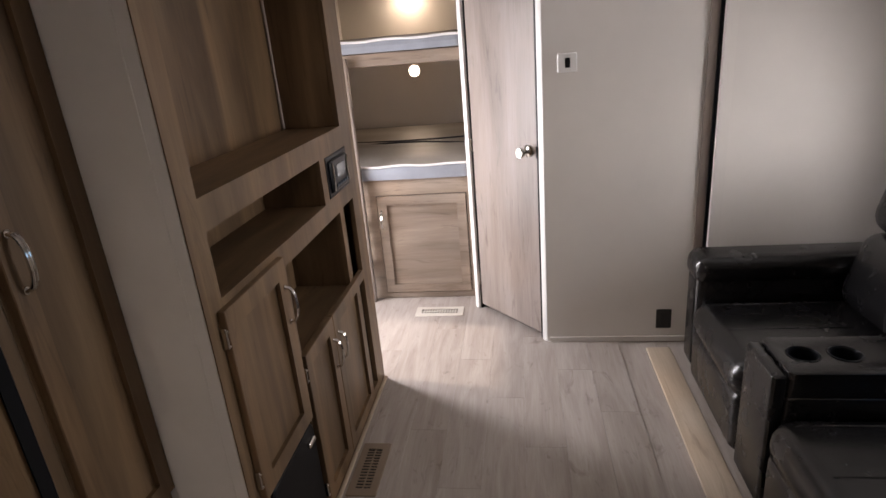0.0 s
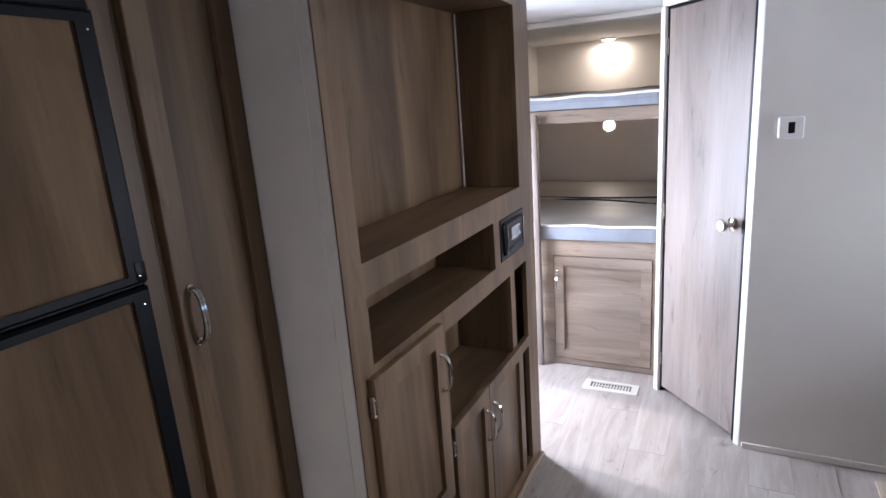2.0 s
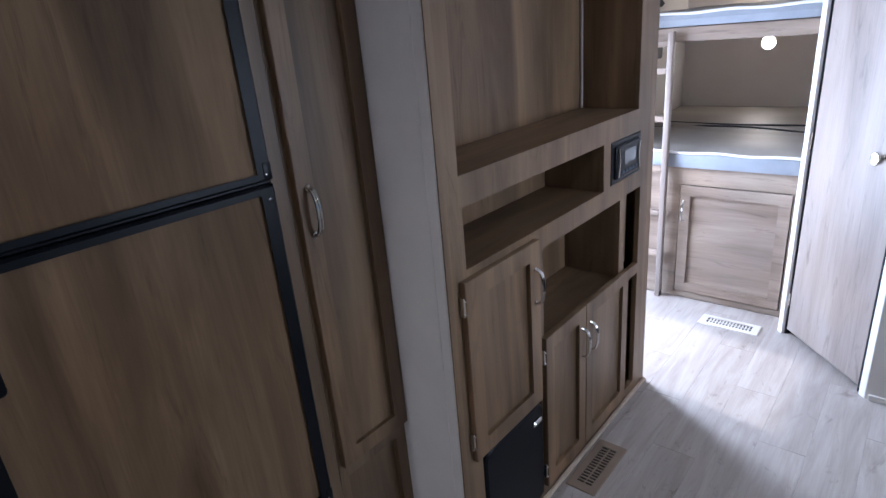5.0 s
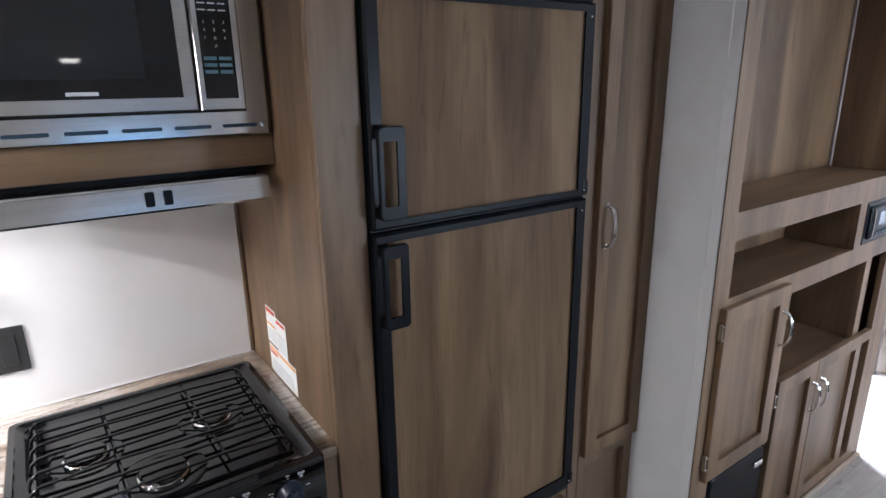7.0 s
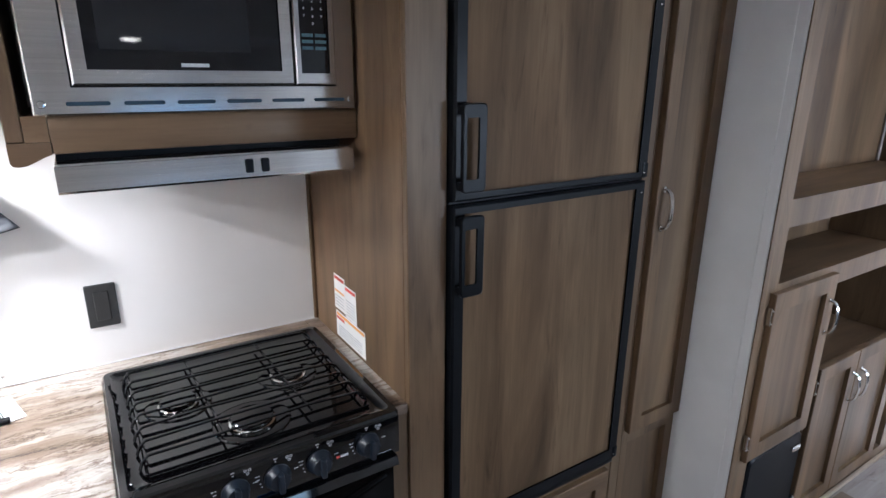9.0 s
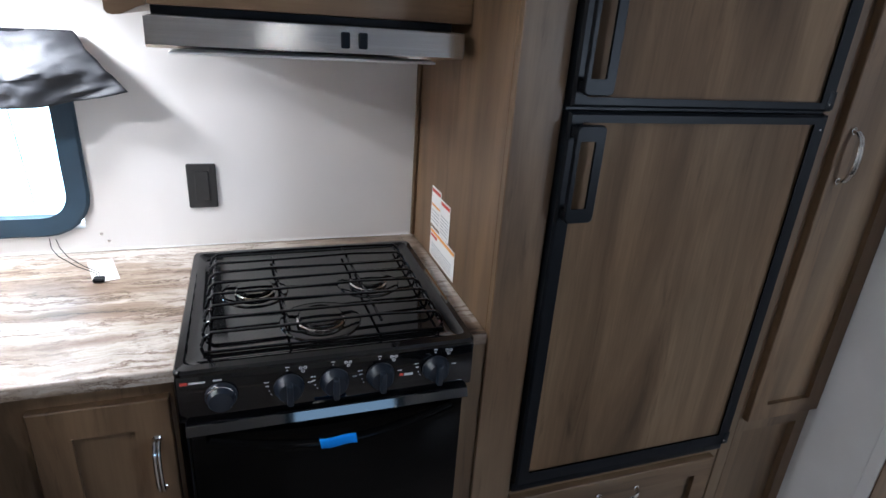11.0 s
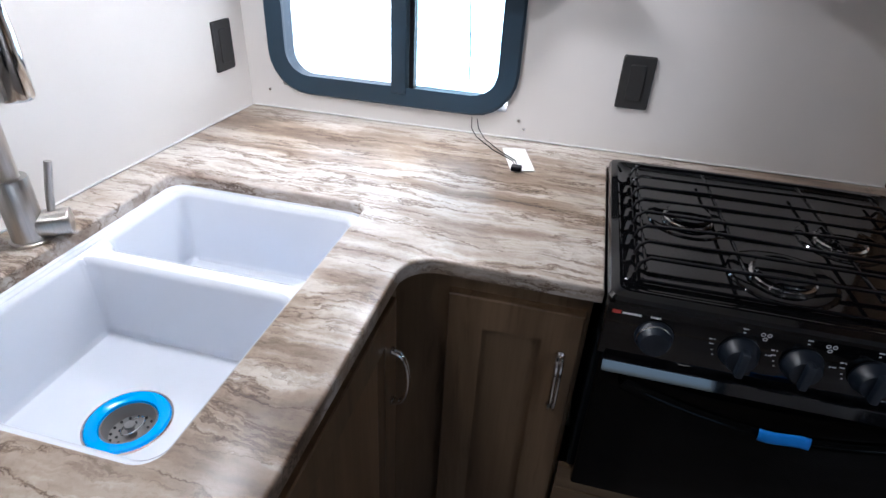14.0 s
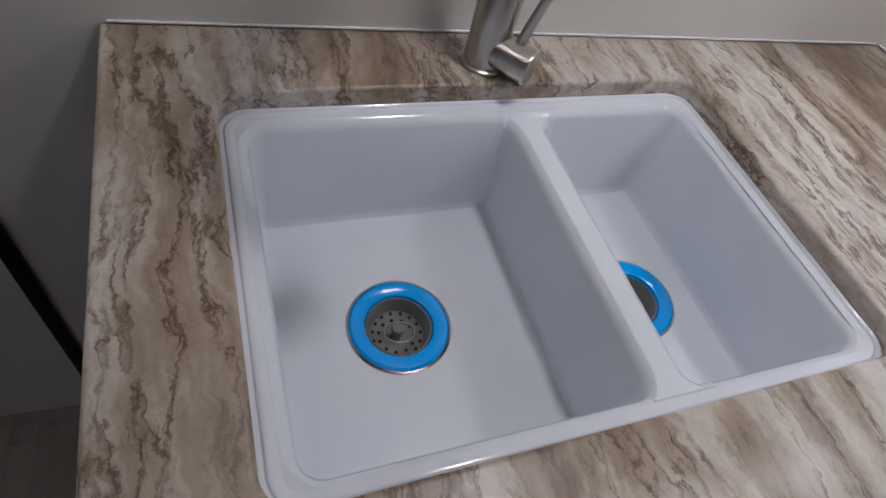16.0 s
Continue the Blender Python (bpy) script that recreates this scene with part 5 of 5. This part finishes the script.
part("top_rail", bx(-1.39, UF, -0.545, 0.0475, 1.972, CEIL - 0.002, 0.002), WOOD_Y, upper)

over = thing("overhead_cabinet", (-0.8, -1.27, 1.78), "brown wood-grain cabinet hung over the sink", "cabinet")
part("body", bx(-1.39, -0.30, -1.4015, -1.13, 1.78, CEIL - 0.002, 0.003), WOOD_X, over)
part("corner_unit", bx(-1.39, -1.08, -1.1295, -0.575, 1.535, CEIL - 0.002, 0.003), WOOD_Y, over)

mw = thing("microwave", (-1.2, -0.23, 1.535), "built-in stainless microwave with a black glass door", "microwave")
MF = -1.035
MM = Matrix.Translation((MF, 0.003, 0.012)) @ MX
part("trim_kit", ring(rect(-0.528, 0.066, 1.534, 1.955), rect(-0.470, 0.026, 1.578, 1.915), -0.0145, 0.002, MM, 0.003), STEEL, mw, "brushed stainless trim frame")
# near-black block paints the shade in the gaps round the door
part("cavity", bx(-1.38, MF - 0.012, -0.466, 0.028, 1.591, 1.926, 0), RECESS_SHADE, mw)
for k in range(6):
    u = -0.478 + k * 0.09
    part("louvre", plate(rrect(u, u + 0.068, 1.550, 1.557, 0.003, 3), 0.0021, 0.0042, MM, 0.001), BLACK_SATIN, mw)
for u, v in ((-0.514, 1.553), (0.054, 1.553)):
    part("screw", lathe([(0.0, 0.0), (0.007, 0.0), (0.006, 0.003), (0, 0.004)], MM @ Matrix.Translation((u, v, 0.002)), 14), CHROME, mw)
md = part("door", ring(rect(-0.464, -0.070, 1.584, 1.909), rect(-0.442, -0.092, 1.607, 1.887), -0.010, 0.012, MM, 0.004), STEEL, mw, "stainless door frame")
part("door_glass", plate(rect(-0.4425, -0.0915, 1.6065, 1.8875), -0.008, 0.007, MM, 0.001), DARK_GLASS, md, "glossy black door glass")
part("window_mesh", plate(rect(-0.415, -0.155, 1.645, 1.85), 0.0071, 0.0074, MM, 0.0002), plain("tinted_mesh", (0.022, 0.023, 0.026), 0.03, vary=0.1, relief=0.0), md, "smoked see-through window")
mp_ = part("control_panel", ring(rect(-0.067, 0.021, 1.584, 1.909), rect(-0.058, 0.010, 1.604, 1.897), -0.010, 0.012, MM, 0.003), STEEL, mw)
part("keypad", plate(rect(-0.0585, 0.0105, 1.6035, 1.8975), -0.008, 0.008, MM, 0.001), DARK_GLASS, mp_)
for r in range(4):
    for c in range(3):
        if r == 3 and c != 1:
            continue
        txt = bpy.data.curves.new("digit", "FONT")
        txt.body, txt.size, txt.align_x, txt.align_y = "123456789 0"[r * 3 + c if r < 3 else 10], 0.0078, "CENTER", "CENTER"
        txt.extrude = 0.0001
        dep = new("tmp_digit", txt)
        me = bpy.data.meshes.new_from_object(dep)
        bpy.data.objects.remove(dep)
        d_ = new("digit", me)
        me.materials.clear()
        me.materials.append(WHITE_INK)
        me.transform(MM @ Matrix.Translation((-0.043 + c * 0.0185, 1.748 - r * 0.0145, 0.0084)))
        me.transform(Matrix.Translation(-ORIGIN[mp_.name]))
        d_.parent = mp_
        ORIGIN[d_.name] = ORIGIN[mp_.name]
for r in range(2):
    for c in range(3):
        part("key", plate(rect(-0.051 + c * 0.0185, -0.037 + c * 0.0185, 1.768 + r * 0.012, 1.7705 + r * 0.012), 0.0082, 0.0086, MM, 0.0001), WHITE_INK, mp_)
for r in range(3):
    for c in range(2):
        part("key", plate(rect(-0.050 + c * 0.028, -0.026 + c * 0.028, 1.654 + r * 0.0125, 1.6605 + r * 0.0125), 0.0082, 0.0086, MM, 0.0001), CYAN_INK, mp_)
part("name_bar", plate(rect(-0.285, -0.235, 1.617, 1.6235), 0.0072, 0.0076, MM, 0.0001), WHITE_INK, md, "small pale maker's mark")

# ---- window valance, cord, loose wires ----
vb = bmesh.new()
NU, NV = 110, 30
grid = []
for j in range(NV + 1):
    row = []
    q = j / NV
    for i in range(NU + 1):
        p = i / NU
        flare = 0.10 * q * (1 if p > 0.5 else -1) * abs(2 * p - 1) ** 3
        y = -1.34 + 0.64 * p + flare
        endq = abs(2 * p - 1) ** 4
        x = -1.385 + 0.085 * math.sin(min(1, q * 1.6) * math.pi / 2) * (1 - 0.35 * endq) + 0.008 * math.sin(p * 27 + q * 5) * q + 0.022 * noise.noise(Vector((p * 6, q * 2.5, 1))) + 0.012 * noise.noise(Vector((p * 15 + q * 4, q * 6, 5))) + 0.005 * abs(noise.noise(Vector((p * 34 - q * 9, q * 12, 8))))
        z = 1.412 - 0.158 * q + 0.040 * endq * q + 0.006 * noise.noise(Vector((p * 9, q * 4, 3)))
        row.append(vb.verts.new((x, y, z)))
    grid.append(row)
for a, b_ in zip(grid, grid[1:]):
    for k in range(NU):
        vb.faces.new((a[k], a[k + 1], b_[k + 1], b_[k]))
valance = thing("window_valance", (-1.38, -1.03, 1.26), "rumpled charcoal fabric valance over the kitchen window", "valance")
part("mounting_board", bx(-1.3995, -1.372, -1.33, -0.71, 1.398, 1.4115, 0.002), BLACK, valance)
val = part("fabric", vb, FABRIC, valance)
val.modifiers.new("thickness", "SOLIDIFY").thickness = 0.004
single("blind_cord", tube([(-1.372, -0.848, 1.30), (-1.374, -0.842, 1.2), (-1.376, -0.836, 1.10), (-1.376, -0.833, 1.03)], 0.0012, 6), BLACK, "thin dark blind cord hanging at the window", "cord", at=(-1.375, -0.84, 1.26))

wires = thing("loose_wires", (-1.33, -0.76, 0.9), "two thin dark wires from the wall to a paper tag", "wire")
part("wire", tube([(-1.3995, -0.825, 0.938), (-1.392, -0.823, 0.915), (-1.37, -0.805, 0.9025), (-1.30, -0.752, 0.9032), (-1.248, -0.702, 0.906), (-1.212, -0.690, 0.906)], 0.0010, 6), BLACK, wires)
part("wire", tube([(-1.3995, -0.812, 0.936), (-1.394, -0.806, 0.915), (-1.365, -0.785, 0.9025), (-1.30, -0.738, 0.9032), (-1.248, -0.696, 0.9075), (-1.212, -0.687, 0.9065)], 0.0010, 6), BLACK, wires)
part("connector", bx(-1.219, -1.201, -0.700, -0.678, 0.9025, 0.912, 0.002), BLACK, wires)
part("paper_tag", bx(-0.062, 0.062, -0.026, 0.026, 0.0004, 0.001, 0, m=Matrix.Translation((-1.272, -0.693, 0.9008)) @ Matrix.Rotation(radians(17), 4, "Z")), PAPER, wires)
for y, z in ((-0.714, 0.944), (-0.70, 0.925), (-1.348, 0.945)):
    single("wall_screw", lathe([(0, 0), (0.004, 0), (0.003, 0.002), (0, 0.003)], Matrix.Translation((-1.3996, y, z)) @ MX, 10), CHROME, "small steel screw in the splash wall", "screw", group="wall screws", at=(-1.399, y, z))

# ---- floor planks ----
PW, PL = 0.166, 0.92
plank_mesh = {}
for i in range(13):
    x = -1.40 + PW / 2 + i * PW
    if x + PW / 2 > 0.73:
        break
    cuts = [-1.43] + [y for y in (-1.43 - (i * 0.37) % 1.0 * PL + PL * j for j in range(1, 8)) if -1.40 < y < 3.38] + [3.41]
    for y0, y1 in zip(cuts, cuts[1:]):
        size = round(y1 - y0, 3)
        if size not in plank_mesh:
            plank_mesh[size] = mesh_from("plank", bx(-PW / 2 + 0.0003, PW / 2 - 0.0003, -size / 2 + 0.0003, size / 2 - 0.0003, -0.0036, 0, 0.0005), PLANK)
        p = new("plank", plank_mesh[size])
        p.location = (x, (y0 + y1) / 2, 0)
        p.parent = floor
